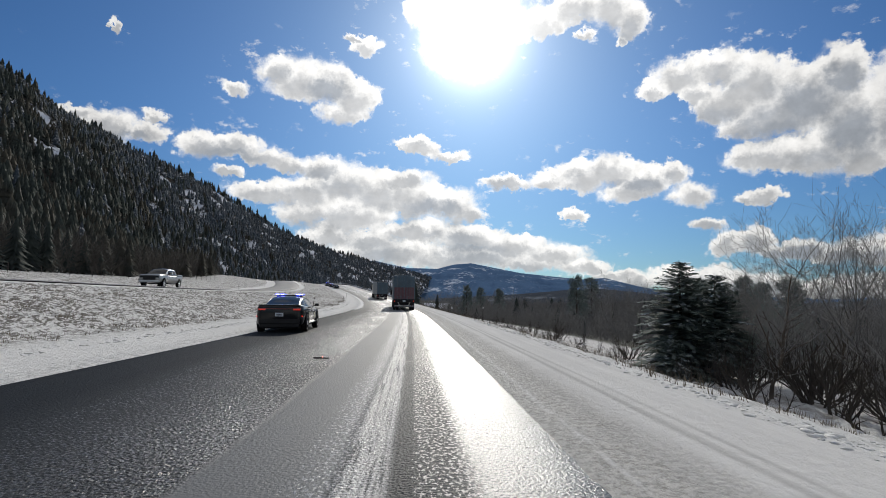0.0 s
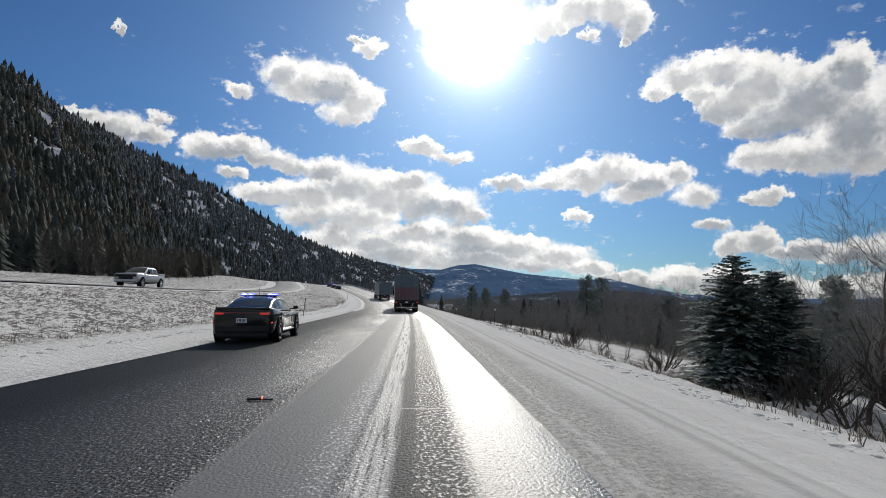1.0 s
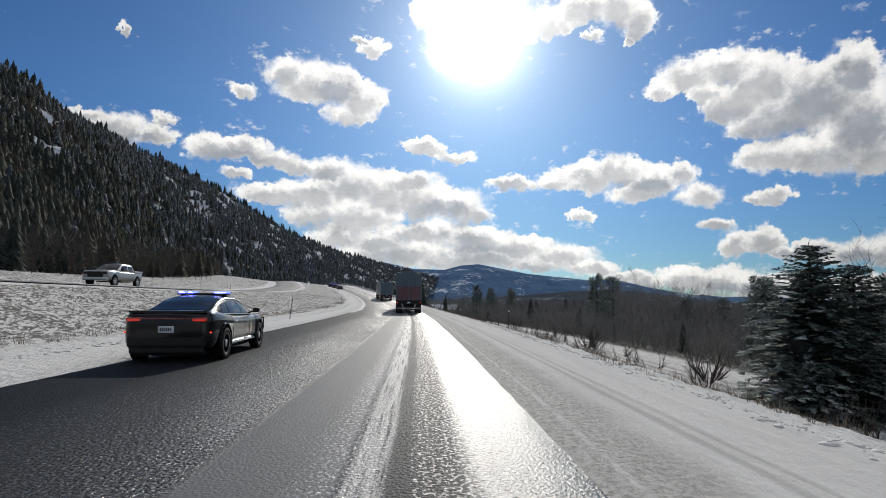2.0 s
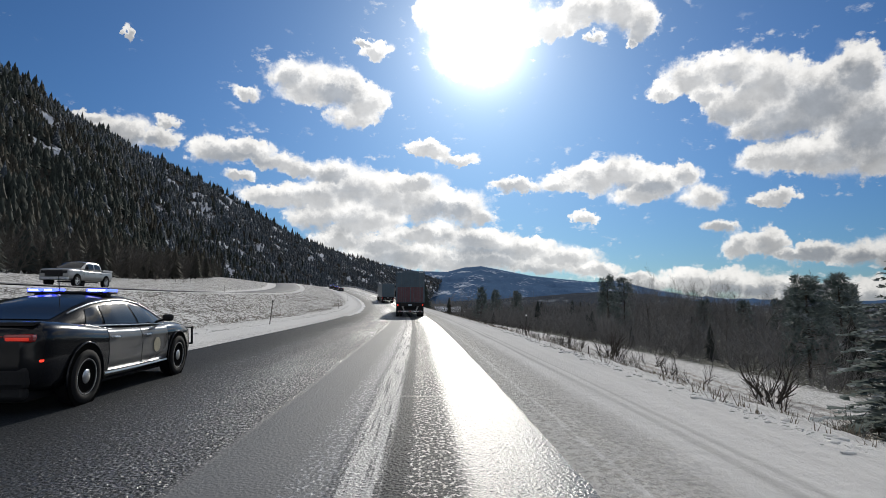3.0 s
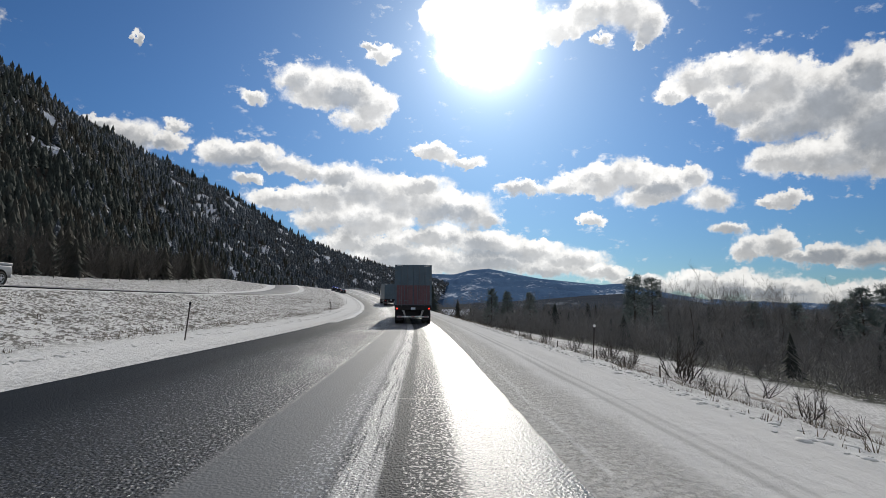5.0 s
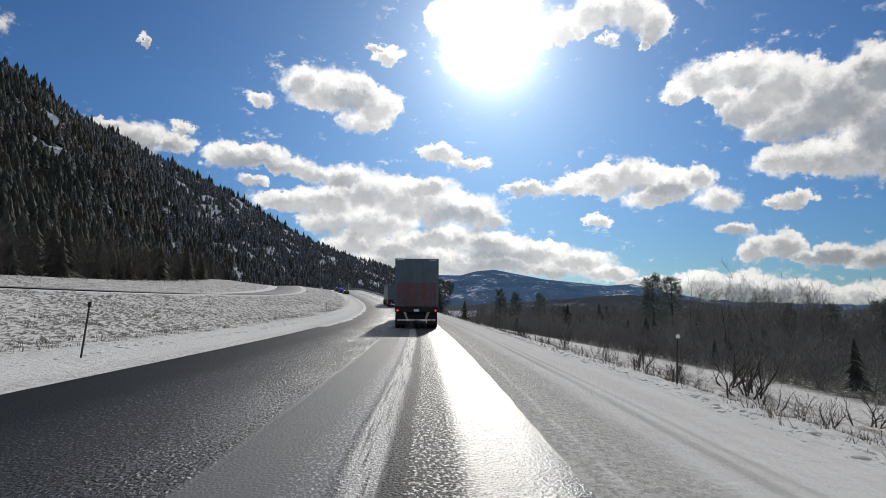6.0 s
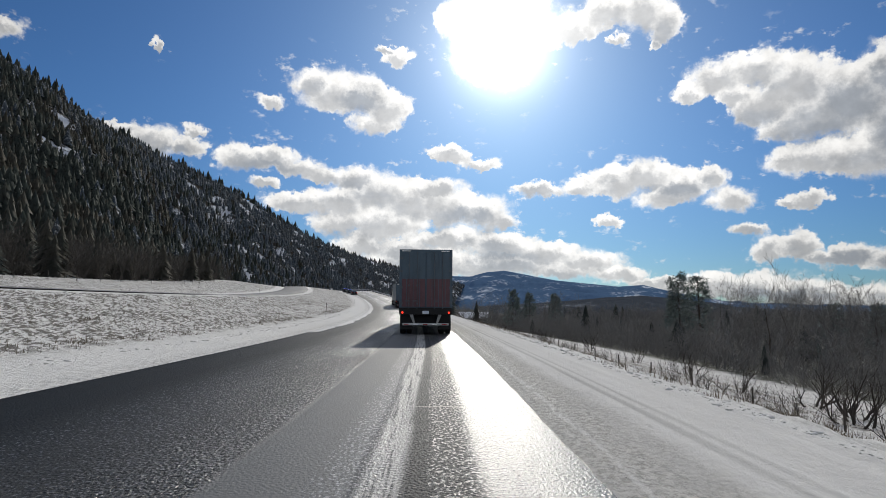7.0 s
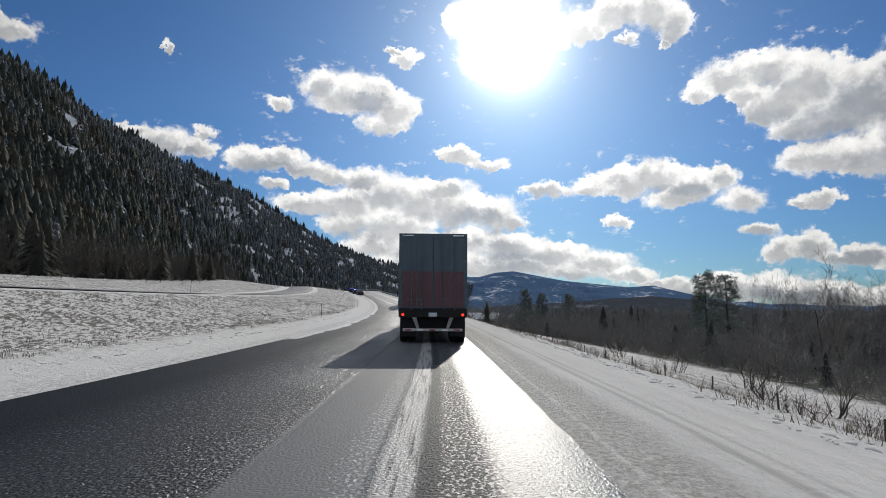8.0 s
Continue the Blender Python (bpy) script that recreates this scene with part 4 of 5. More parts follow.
def pine(x, y, height, seed, label, wide=0.22):
    """A taller pine with a bare lower trunk and clumps of needles at its limbs' ends."""
    r = np.random.default_rng(seed)
    z, _ = ground_at(x, y)
    tree = thing("pine_tree", pose(x, y, z - 0.15), label, "tree")
    geo = Geo().tube([(0, 0, -0.2), (0.05, 0, height * 0.5), (0, 0.05, height * 0.97)], [height * 0.018, height * 0.012, 0.03], 8)
    v, f = [], []
    for k in range(104):
        t = 0.10 + 0.90 * (k + r.random()) / 104
        a = r.random() * 6.283
        length = height * wide * (1.05 - 0.8 * t) * (0.6 + 0.7 * r.random()) + 0.25
        tip = Vector((length * math.cos(a), length * math.sin(a), height * t + 0.15 * length))
        geo.tube([(0, 0, height * t - 0.1), tuple(tip)], [0.035, 0.012], 4)
        for _ in range(2):
            c = tip * (0.75 + 0.3 * r.random())
            c.z = tip.z + r.normal(0, 0.12)
            size = 0.34 + 0.060 * height * r.random()
            for _ in range(36):
                d = Vector((r.normal(), r.normal(), r.normal() * 0.75 + 0.25)).normalized()
                p, q = c + d * size * 0.15, c + d * size * (0.7 + 0.5 * r.random())
                w = d.orthogonal().normalized() * 0.040
                i = len(v)
                v += [tuple(p), tuple(p.lerp(q, 0.6) + w), tuple(q), tuple(p.lerp(q, 0.6) - w)]
                f += [(i, i + 1, i + 2), (i, i + 2, i + 3)]
    part("trunk", geo, BARK, tree)
    arrays_part("crown", (np.array(v), np.array(f)), NEEDLES, tree)
    return tree


spruce(14.6, 32.4, 6.9, 2.7, 31, "broad dark green spruce with snow-flecked boughs beside the bank")
spruce(17.4, 33.8, 6.5, 2.5, 32, "dark green spruce close behind a broader one")
spruce(13.4, 30.6, 2.2, 1.2, 33, "low young spruce with snow on its boughs")
spruce(24.5, 44.0, 6.4, 2.0, 34, "slim dark spruce at the wood's edge")
for i, (x, y, top) in enumerate(((46.0, 80.5, 4.9), (44.0, 110.0, 1.9), (36.6, 139.6, 7.4), (41.2, 142.4, 7.1), (49.5, 84.0, 3.6), (58.0, 96.0, 4.5), (55.0, 103.0, 4.0), (30.0, 62.0, 3.6), (34.0, 52.0, 3.4), (70.0, 118.0, 5.2),
                               (57.5, 111.0, 2.2), (61.5, 114.0, 2.6), (54.0, 116.0, 1.9), (13.0, 205.0, 6.4), (19.0, 214.0, 5.8), (24.0, 196.0, 5.0), (40.0, 150.0, 4.0))):
    z, _ = ground_at(x, y)
    pine(x, y, top - z, 50 + i, ("tall dark pine above the leafless woods", "slender dark pine among bare trees")[i % 2])


def leafless(x, y, height, seed, material, label):
    r = np.random.default_rng(seed)
    z, _ = ground_at(x, y)
    tree = thing("bare_tree", pose(x, y, z), label, "tree")
    limbs = bare_tree_limbs(r, height * (0.8 if y > 70 else 1.0), (2, 2, 2) if y > 70 else (3, 2, 2))
    stem = [s for s in limbs if s[2] > height * 0.0042]
    rest = [s for s in limbs if s[2] <= height * 0.0042]
    arrays_part("trunk", limbs_arrays(stem), material, tree)
    far = y > 70
    arrays_part("crown", limbs_arrays(rest, 0.009 if far else 0.005, 1.15), TWIG, tree, "fine leafless crown")
    return tree


for i, (x, y, h) in enumerate(((15.5, 25.4, 7.0), (20.5, 25.0, 8.0), (17.2, 21.0, 7.0), (23.0, 31.0, 8.0), (26.0, 27.0, 8.2), (22.5, 41.0, 6.4),
                             (31.0, 100.0, 9.4), (35.0, 95.0, 9.0), (39.0, 118.0, 10.0), (46.0, 124.0, 10.4), (52.0, 128.0, 10.4), (60.0, 130.0, 11.0))):
    leafless(x, y, h, 80 + i, (BARK, TWIG, BIRCH)[i % 3], ("leafless grey-barked tree on the slope below the road", "leafless brown tree with fine twigs", "leafless pale-barked tree at the wood's edge")[i % 3])


row = np.random.default_rng(66)
for i, az in enumerate(np.arange(23.5, 37.5, 1.3)):
    dist = 78 + 30 * row.random()
    x, y = -1 + dist * math.sin(radians(az)), 36 + dist * math.cos(radians(az))
    top = 1.4 + dist * math.tan(radians(0.9 + 1.3 * row.random()))
    leafless(x, y, top - ground_at(x, y)[0], 300 + i, (BARK, BIRCH)[i % 2], ("leafless brown tree rising over the valley woods", "leafless pale-barked tree rising over the valley woods")[i % 2])


def shrub(x, y, height, wide, stems, seed):
    r = np.random.default_rng(seed)
    z, _ = ground_at(x, y)
    bush = thing("shrub", pose(x, y, z), "leafless many-stemmed shrub in the snow of the bank", "shrub", "shrubs on the bank")
    for limbs in shrub_stems(r, height * 0.66, 1.6 * wide, max(5, int(stems * 0.7))):
        arrays_part("stem", limbs_arrays(limbs, 0.0058, 1.8), SHRUB, bush)
    return bush


SHRUBS = ((14.3, 40.9, 2.5, 0.8, 12), (15.5, 43.0, 2.8, 1.0, 14), (12.6, 37.5, 1.7, 0.8, 9), (13.3, 49.5, 1.6, 0.8, 9), (13.4, 61.5, 2.7, 0.9, 10), (14.7, 63.5, 3.0, 0.9, 11), (14.6, 66.2, 3.1, 0.8, 11), (12.4, 58.0, 1.6, 0.7, 9),
          (12.8, 69.5, 2.0, 0.7, 11), (10.6, 67.4, 1.4, 0.6, 9), (14.0, 78.7, 2.2, 0.8, 10), (12.0, 73.0, 1.7, 0.7, 10), (12.5, 86.0, 1.6, 0.7, 9), (11.0, 95.0, 1.6, 0.7, 9), (13.0, 104.0, 2.2, 0.8, 10), (9.5, 118.0, 2.0, 0.8, 9),
          (11.8, 53.5, 1.3, 0.7, 8), (13.6, 33.8, 1.6, 0.8, 8), (12.9, 27.0, 2.0, 0.8, 10), (13.8, 24.0, 2.6, 0.8, 12), (12.4, 20.5, 1.8, 0.8, 10), (16.5, 29.0, 3.0, 0.8, 12), (13.2, 45.5, 1.5, 0.8, 9), (14.4, 55.0, 1.9, 0.8, 9),
          (15.8, 21.5, 3.4, 0.8, 15), (17.0, 24.5, 4.2, 0.9, 16), (18.6, 22.0, 4.0, 0.9, 15), (18.8, 27.2, 4.6, 0.8, 16), (20.6, 29.5, 4.4, 0.9, 15), (15.0, 18.6, 3.0, 0.9, 14), (21.6, 25.4, 4.6, 0.9, 15), (16.6, 19.4, 3.6, 0.9, 14), (14.9, 27.6, 2.8, 0.9, 13), (19.6, 33.4, 4.2, 0.9, 14))
for i, (x, y, h, w, s) in enumerate(SHRUBS):
    shrub(x, y, h, w, s, 200 + i)


def grass(name, places, label, seed):
    r = np.random.default_rng(seed)
    v, f = [], []
    for x, y, z, h in places:
        for _ in range(6):
            a, lean = r.random() * 6.283, h * (0.2 + 0.6 * r.random())
            p = Vector((x + r.normal(0, 0.07), y + r.normal(0, 0.07), z - 0.04))
            tip = p + Vector((math.cos(a) * lean, math.sin(a) * lean, h * (0.6 + 0.6 * r.random())))
            w = Vector((-math.sin(a), math.cos(a), 0)) * 0.010
            i = len(v)
            v += [tuple(p - w), tuple(p + w), tuple(tip)]
            f.append((i, i + 1, i + 2))
    ob = bulk(name, np.array(v), np.array(f), STRAW)
    return tagged(ob, label, "grass", kind="stuff")


left_grass, right_grass = [], []
while len(left_grass) < 7000:
    y, d = 8 + 130 * rng.random() ** 1.2, -9.4 - 11 * rng.random()
    x = float(path_x(y)) + d
    if noise.fractal(Vector((x * 0.35, y * 0.22, 0)), 1.0, 2.0, 3) + 0.25 * rng.random() > 0.05:
        left_grass.append((x, y, ground_at(x, y)[0], 0.06 + 0.14 * rng.random() ** 2))
for _ in range(800):
    y = 12 + 110 * rng.random()
    x = float(path_x(y)) - 9.3 - 1.2 * rng.random()
    if noise.noise(Vector((y * 0.16, 3, 0))) > 0.0:
        left_grass.append((x, y, ground_at(x, y)[0], 0.08 + 0.14 * rng.random()))
while len(right_grass) < 3000:
    y, d = 8 + 110 * rng.random(), 4.6 + 9.5 * rng.random() ** 0.8
    x = float(path_x(y)) + d
    if noise.noise(Vector((x * 0.5, y * 0.2, 7))) + 0.4 * rng.random() > 0.1:
        right_grass.append((x, y, ground_at(x, y)[0], 0.10 + 0.28 * rng.random() ** 2))
grass("median_grass", left_grass, "dead straw grass poking through the median's snow", 8)
grass("bank_grass", right_grass, "dead straw grass poking through the bank's snow", 9)


# lumps of ploughed snow along the edges of the road
ball = bmesh.new()
bmesh.ops.create_icosphere(ball, subdivisions=1, radius=0.5)
ball.verts.index_update()
ball_v, ball_f = np.array([tuple(v.co) for v in ball.verts]), np.array([[v.index for v in f.verts] for f in ball.faces])
ball.free()
lumps = []
for _ in range(8):
    push = 0.7 + 0.6 * rng.random((len(ball_v), 1))
    lumps.append((ball_v * push * np.array([[1.6, 1.0, 0.38]]), ball_f))
CLOD = plain("ploughed_snow", (0.66, 0.65, 0.63), 0.9, vary=0.15, size=0.5, Specular_IOR_Level=0.05)
DIRTY = plain("dirty_slush", (0.26, 0.25, 0.235), 0.7, vary=0.35, size=0.3, Specular_IOR_Level=0.1)
berm, slush_bits = [], []
for _ in range(3600):
    y = 4 + 110 * rng.random() ** 1.3
    d = 3.95 + 0.75 * abs(rng.normal()) if rng.random() < 0.7 else -8.2 - 0.35 * abs(rng.normal())
    x = float(path_x(y)) + d
    berm.append((x, y, ground_at(x, y)[0] + 0.005, 0.025 + 0.13 * rng.random() ** 5))
for _ in range(500):
    y = 3 + 75 * rng.random() ** 1.4
    x = float(path_x(y)) + 1.2 + 0.95 * rng.random()
    slush_bits.append((x, y, ground_at(x, y)[0], 0.006 + 0.012 * rng.random() ** 2))
scatter("snow_clods", lumps, berm, CLOD, "lumps of ploughed snow along the road's edges", "snow", rng)
scatter("slush_clods", lumps, slush_bits, DIRTY, "dirty crumbs of slush beside the lane", "slush", rng)

# ---------------------------------------------------------------- roadside fittings


def marker_post(x, y, height, reflector, label, lean=2.0):
    z, _ = ground_at(x, y)
    ob = thing("marker_post", pose(x, y, z - 0.1, 1.5, lean, 0), label, "post", "roadside marker posts")
    part("post", Geo().box(-0.019, 0.019, -0.014, 0.014, -0.3, height, 0.005), POST, ob)
    if reflector:
        part("reflector", Geo().lathe((0, -0.03, height + 0.02), (0, 1, 0), [(-0.006, 0.0), (-0.006, 0.05), (0.006, 0.05), (0.006, 0.0)], 20), WHITE, ob, "round white reflector")
    else:
        part("cap", Geo().box(-0.034, 0.034, -0.024, 0.024, height - 0.10, height + 0.02, 0.008), BLACK, ob)


marker_post(-9.92, 46.7, 1.42, False, "slim brown marker post leaning at the snowy median's edge", 6.5)
marker_post(4.35, 47.2, 1.25, True, "slim brown marker post with a round white reflector")
for y in (92.0, 138.0):
    marker_post(float(path_x(y)) - 9.0, y, 1.35, False, "slim brown marker post beside the bending road")
marker_post(float(path_x(96.0)) + 6.0, 96.0, 1.25, True, "slim brown marker post with a round white reflector")
for y in (70.0, 125.0, 178.0):
    marker_post(float(path_x(y)) - 33.2, y, 1.35, False, "slim marker post beyond the opposite carriageway")


def fence(name, line, height, label):
    """Wooden posts with two strands of wire."""
    pts = []
    for x, y in line:
        pts.append((x, y, ground_at(x, y)[0]))
    ob = thing(name, Matrix.Translation(pts[0]), label, "fence")
    o = Vector(pts[0])
    for i, p in enumerate(pts):
        q = Vector(p) - o
        lean = 0.05 * math.sin(i * 2.7)
        part("post", Geo().tube([(q.x, q.y, q.z - 0.3), (q.x + lean, q.y, q.z + height)], [0.045, 0.038], 7), POST, ob)
    for level in (0.55, 0.92):
        part("wire", Geo().tube([(Vector(p) - o) + Vector((0, 0, height * level)) for p in pts], 0.005, 3), POST, ob)


fence("field_fence", [(float(path_x(y)) + 13.2, y) for y in np.arange(58, 150, 5.0)], 0.72, "wooden post and wire fence along the snowy field")
fence("hillside_fence", [(float(path_x(y)) - 50, y) for y in np.arange(50, 190, 7.0)], 1.25, "wooden post and wire fence below the wooded mountain")


def guard_rail(y0, y1, d, label):
    o = Vector((float(path_x(y0)) + d, y0, float(road_z(y0))))
    ob = thing("guard_rail", Matrix.Translation(o), label, "guard rail")
    rings = []
    for y in np.arange(y0, y1, 4.0):
        x, z = float(path_x(y)) + d - o.x, float(road_z(y)) - o.z
        rings.append([(x + a, y - o.y, z + b) for a, b in ((0, 0.42), (-0.05, 0.49), (0, 0.56), (-0.05, 0.65), (0, 0.72), (0.03, 0.72), (0.03, 0.42))])
        part("post", Geo().box(x + 0.03, x + 0.17, y - o.y - 0.06, y - o.y + 0.06, z - 0.4, z + 0.74, 0.01), POST, ob)
    part("beam", Geo().rings(rings), STEEL, ob)


guard_rail(150.0, 330.0, 3.4, "galvanised guard rail along the outside of the bend")


def house(x, y, turn):
    z, _ = ground_at(x, y)
    ob = thing("house", pose(x, y, z - 0.3, 0, 0, turn), "low dark house with a snow-covered gable roof", "house")
    part("wall", Geo().box(-6.5, 6.5, -4, 4, 0, 3.0, 0.02), BOARDS, ob, "dark board walls")
    geo = Geo()
    for s in (-1, 1):
        geo.rings([[(-7.1, s * 4.7, 2.75), (-7.1, 0, 5.3), (-7.1, 0, 5.5), (-7.1, s * 4.7, 2.95)], [(7.1, s * 4.7, 2.75), (7.1, 0, 5.3), (7.1, 0, 5.5), (7.1, s * 4.7, 2.95)]])
    roof = part("roof", geo, ROOF_SNOW, ob, "snow-covered roof")
    for s in (-1, 1):
        part("gable", Geo().rings([[(s * 6.4, -4, 3.0), (s * 6.4, 4, 3.0), (s * 6.4, 0, 5.2)], [(s * 6.5, -4, 3.0), (s * 6.5, 4, 3.0), (s * 6.5, 0, 5.2)]]), BOARDS, ob)
    part("chimney", Geo().box(1.5, 2.2, -0.4, 0.4, 4.8, 6.3, 0.03), BOARDS, roof)
    for wx in (-4.2, -0.8, 3.6):
        win = part("window", Geo().box(wx - 0.7, wx + 0.7, -4.06, -3.98, 1.0, 2.2, 0.02), WHITE, ob)
        part("pane", Geo().box(wx - 0.6, wx + 0.6, -4.075, -4.05, 1.1, 2.1), GLASS, win)


house(3.0, 292.0, 18)

# ---------------------------------------------------------------- vehicles


def wheel(parent, x, y, r, width, rim_material=ALLOY, spokes=5):
    side = 1 if x > 0 else -1
    w = width / 2
    hub = part("wheel", Geo().lathe((x, y, r), (side, 0, 0), [(-w, 0.0), (-w, r * 0.5), (w * 0.3, r * 0.66 if not spokes else r * 0.52), (w * 0.3, 0.0)], 16), BLACK, parent)
    part("tyre", Geo().lathe((x, y, r), (side, 0, 0), [(-w * 0.9, r * 0.66), (-w, r * 0.78), (-w * 0.92, r * 0.95), (-w * 0.7, r), (w * 0.7, r), (w * 0.92, r * 0.95), (w, r * 0.78), (w * 0.9, r * 0.66), (w * 0.5, r * 0.64), (-w * 0.5, r * 0.64), (-w * 0.9, r * 0.66)], 28), RUBBER, hub, smooth=True)
    geo = Geo().lathe((x, y, r), (side, 0, 0), [(w * 0.5, r * 0.65), (w * 0.88, r * 0.65), (w * 0.86, r * 0.58), (w * 0.45, r * 0.54), (w * 0.45, r * 0.48)], 28, False)
    geo.lathe((x, y, r), (side, 0, 0), [(w * 0.3, r * 0.2), (w * 0.72, r * 0.19), (w * 0.78, r * 0.08), (w * 0.78, 0.0)], 14)
    if not spokes:
        part("trim_ring", Geo().lathe((x, y, r), (side, 0, 0), [(w * 0.84, r * 0.655), (w * 0.93, r * 0.65), (w * 0.93, r * 0.625), (w * 0.84, r * 0.62)], 28, False), ALLOY, hub)
    for k in range(spokes):
        a = 6.283 * k / 5 + 0.3
        c, s = math.cos(a), math.sin(a)
        geo.tube([(x + side * w * 0.62, y + c * r * 0.12, r + s * r * 0.12), (x + side * w * 0.66, y + c * r * 0.6, r + s * r * 0.6)], [r * 0.10, r * 0.075], 6)
    part("rim", geo, rim_material, hub)
    part("hub_cap", Geo().lathe((x, y, r), (side, 0, 0), [(w * 0.6, r * 0.30), (w * 0.80, r * 0.28), (w * 0.90, r * 0.16), (w * 0.92, 0.0)], 18), ALLOY, hub, smooth=True)


def mirrored(half):
    """Closes a half section (x >= 0, from the bottom middle to the top middle) into a ring."""
    return half + [(-x, y, z) for x, y, z in reversed(half[1:-1])]


HULL = ((0, 0), (0.84, 0), (0.945, 0.06), (0.985, 0.18), (1.0, 0.36), (1.0, 0.55), (0.988, 0.68), (0.992, 0.76), (0.975, 0.86), (0.93, 0.95), (0.86, 1.0), (0.5, 1.02), (0, 1.03))


class Shell:
    """A car's lower body, given by sections: y, low, high, half width."""

    def __init__(self, sections):
        t = np.array(sections, dtype=float)
        u = (1 - np.cos(np.linspace(0, math.pi, 52))) / 2
        self.y = t[0, 0] + (t[-1, 0] - t[0, 0]) * u
        self.rows = []
        for k in (1, 2, 3):
            v = np.interp(self.y, t[:, 0], t[:, k])
            for _ in range(3):
                v[1:-1] = 0.25 * v[:-2] + 0.5 * v[1:-1] + 0.25 * v[2:]
            self.rows.append(v)

    def point(self, side, y, x_share, z_share, out=0.0):
        lo, hi, w = (float(np.interp(y, self.y, v)) for v in self.rows)
        return Vector((side * (w * x_share + out), y, lo + (hi - lo) * z_share))

    def solid(self):
        return Geo().rings([mirrored([tuple(self.point(1, y, a, b)) for a, b in HULL]) for y in self.y])

    def skin(self, side, y0, y1, k0, k1, out=0.006, steps=8):
        """A panel that lies on the body from y0 to y1, between two rows of its section."""
        geo, rows = Geo(), []
        for y in np.linspace(y0, y1, steps):
            line = [self.point(side, y, *HULL[k], out) for k in range(k0, k1 + 1)]
            rows.append([p + Vector((-side * 0.02, 0, 0)) for p in line[:1]] + line + [p + Vector((-side * 0.02, 0, 0)) for p in line[-1:]])
        geo.rings(rows, closed=False)
        for row in (rows[0], rows[-1]):
            geo.face(*row[1:-1], *[p + Vector((-side * 0.02, 0, 0)) for p in reversed(row[1:-1])])
        return geo


class Cabin:
    """The glasshouse of a car: roof line, belt line, and half widths of both, along y."""

    def __init__(self, roof, belt, wide, narrow):
        self.lines = [np.array(v, dtype=float).T for v in (roof, belt, wide, narrow)]

    def at(self, y):
        return [float(np.interp(y, a, b)) for a, b in self.lines]

    def side(self, s, y, v, out=0.0):
        """v runs from 0 at the belt to 1 at the roof's edge."""
        zr, zb, w, wr = self.at(y)
        return Vector((s * (w - (w - wr) * v ** 1.3 + out), y, zb + (zr - zb) * 0.86 * v + 0.4 * out))

    def top(self, y, u, out=0.0):
        """u runs from -1 to 1 across the roof."""
        zr, zb, w, wr = self.at(y)
        a = u * math.pi / 2
        return Vector((wr * math.sin(a), y, zb + (zr - zb) * (0.86 + 0.14 * math.cos(a)) + out))

    def solid(self, y0, y1):
        rings = []
        for y in np.linspace(y0, y1, 40):
            half = [self.side(1, y, v) for v in (0, 0.25, 0.5, 0.75)] + [self.top(y, u) for u in (1, 0.8, 0.55, 0.28, 0)]
            half = [Vector((0, y, self.at(y)[1]))] + half
            rings.append(mirrored([tuple(p) for p in half]))
        return Geo().rings(rings)

    def side_glass(self, s, low, high, v0, v1, out=0.006):
        """A pane from v0 up to v1; low and high are its y limits at the bottom and the top."""
        rows = []
        for v in np.linspace(v0, v1, 6):
            f = (v - v0) / (v1 - v0)
            a, b = low[0] + (high[0] - low[0]) * f, low[1] + (high[1] - low[1]) * f
            rows.append([self.side(s, y, v, out) for y in np.linspace(a, b, 9)])
        return Geo().rings(rows, closed=False)

    def top_glass(self, y0, y1, u0, u1, out=0.008):
        """A windscreen or rear window, u0 across at y0 and u1 across at y1."""
        rows = []
        for y in np.linspace(y0, y1, 8):
            u = u0 + (u1 - u0) * (y - y0) / (y1 - y0)
            rows.append([self.top(y, k * u, out) for k in np.linspace(-1, 1, 9)])
        return Geo().rings(rows, closed=False)


SEDAN_BODY = Shell([(-2.52, 0.44, 0.90, 0.70), (-2.46, 0.32, 1.05, 0.84), (-2.3, 0.27, 1.10, 0.92), (-1.9, 0.25, 1.085, 0.95), (-1.55, 0.24, 1.05, 0.968), (-1.2, 0.23, 1.01, 0.95), (-0.3, 0.22, 0.975, 0.942), (0.7, 0.22, 0.965, 0.945), (1.15, 0.23, 0.97, 0.955),
                    (1.5, 0.25, 0.965, 0.965), (1.9, 0.26, 0.925, 0.945), (2.2, 0.27, 0.87, 0.90), (2.4, 0.30, 0.79, 0.82), (2.52, 0.40, 0.66, 0.66)])
SEDAN_CABIN = Cabin(((-2.0, 1.08), (-1.7, 1.17), (-1.35, 1.30), (-1.0, 1.395), (-0.6, 1.455), (-0.2, 1.475), (0.15, 1.46), (0.45, 1.395), (0.75, 1.27), (1.05, 1.12), (1.35, 0.97)),
                    ((-2.0, 1.05), (-1.2, 0.99), (0.0, 0.95), (1.35, 0.945)),
                    ((-2.0, 0.72), (-1.4, 0.80), (-0.6, 0.855), (0.6, 0.86), (1.35, 0.80)),
                    ((-2.0, 0.66), (-1.4, 0.62), (-0.7, 0.60), (0.2, 0.60), (0.7, 0.66), (1.35, 0.76)))


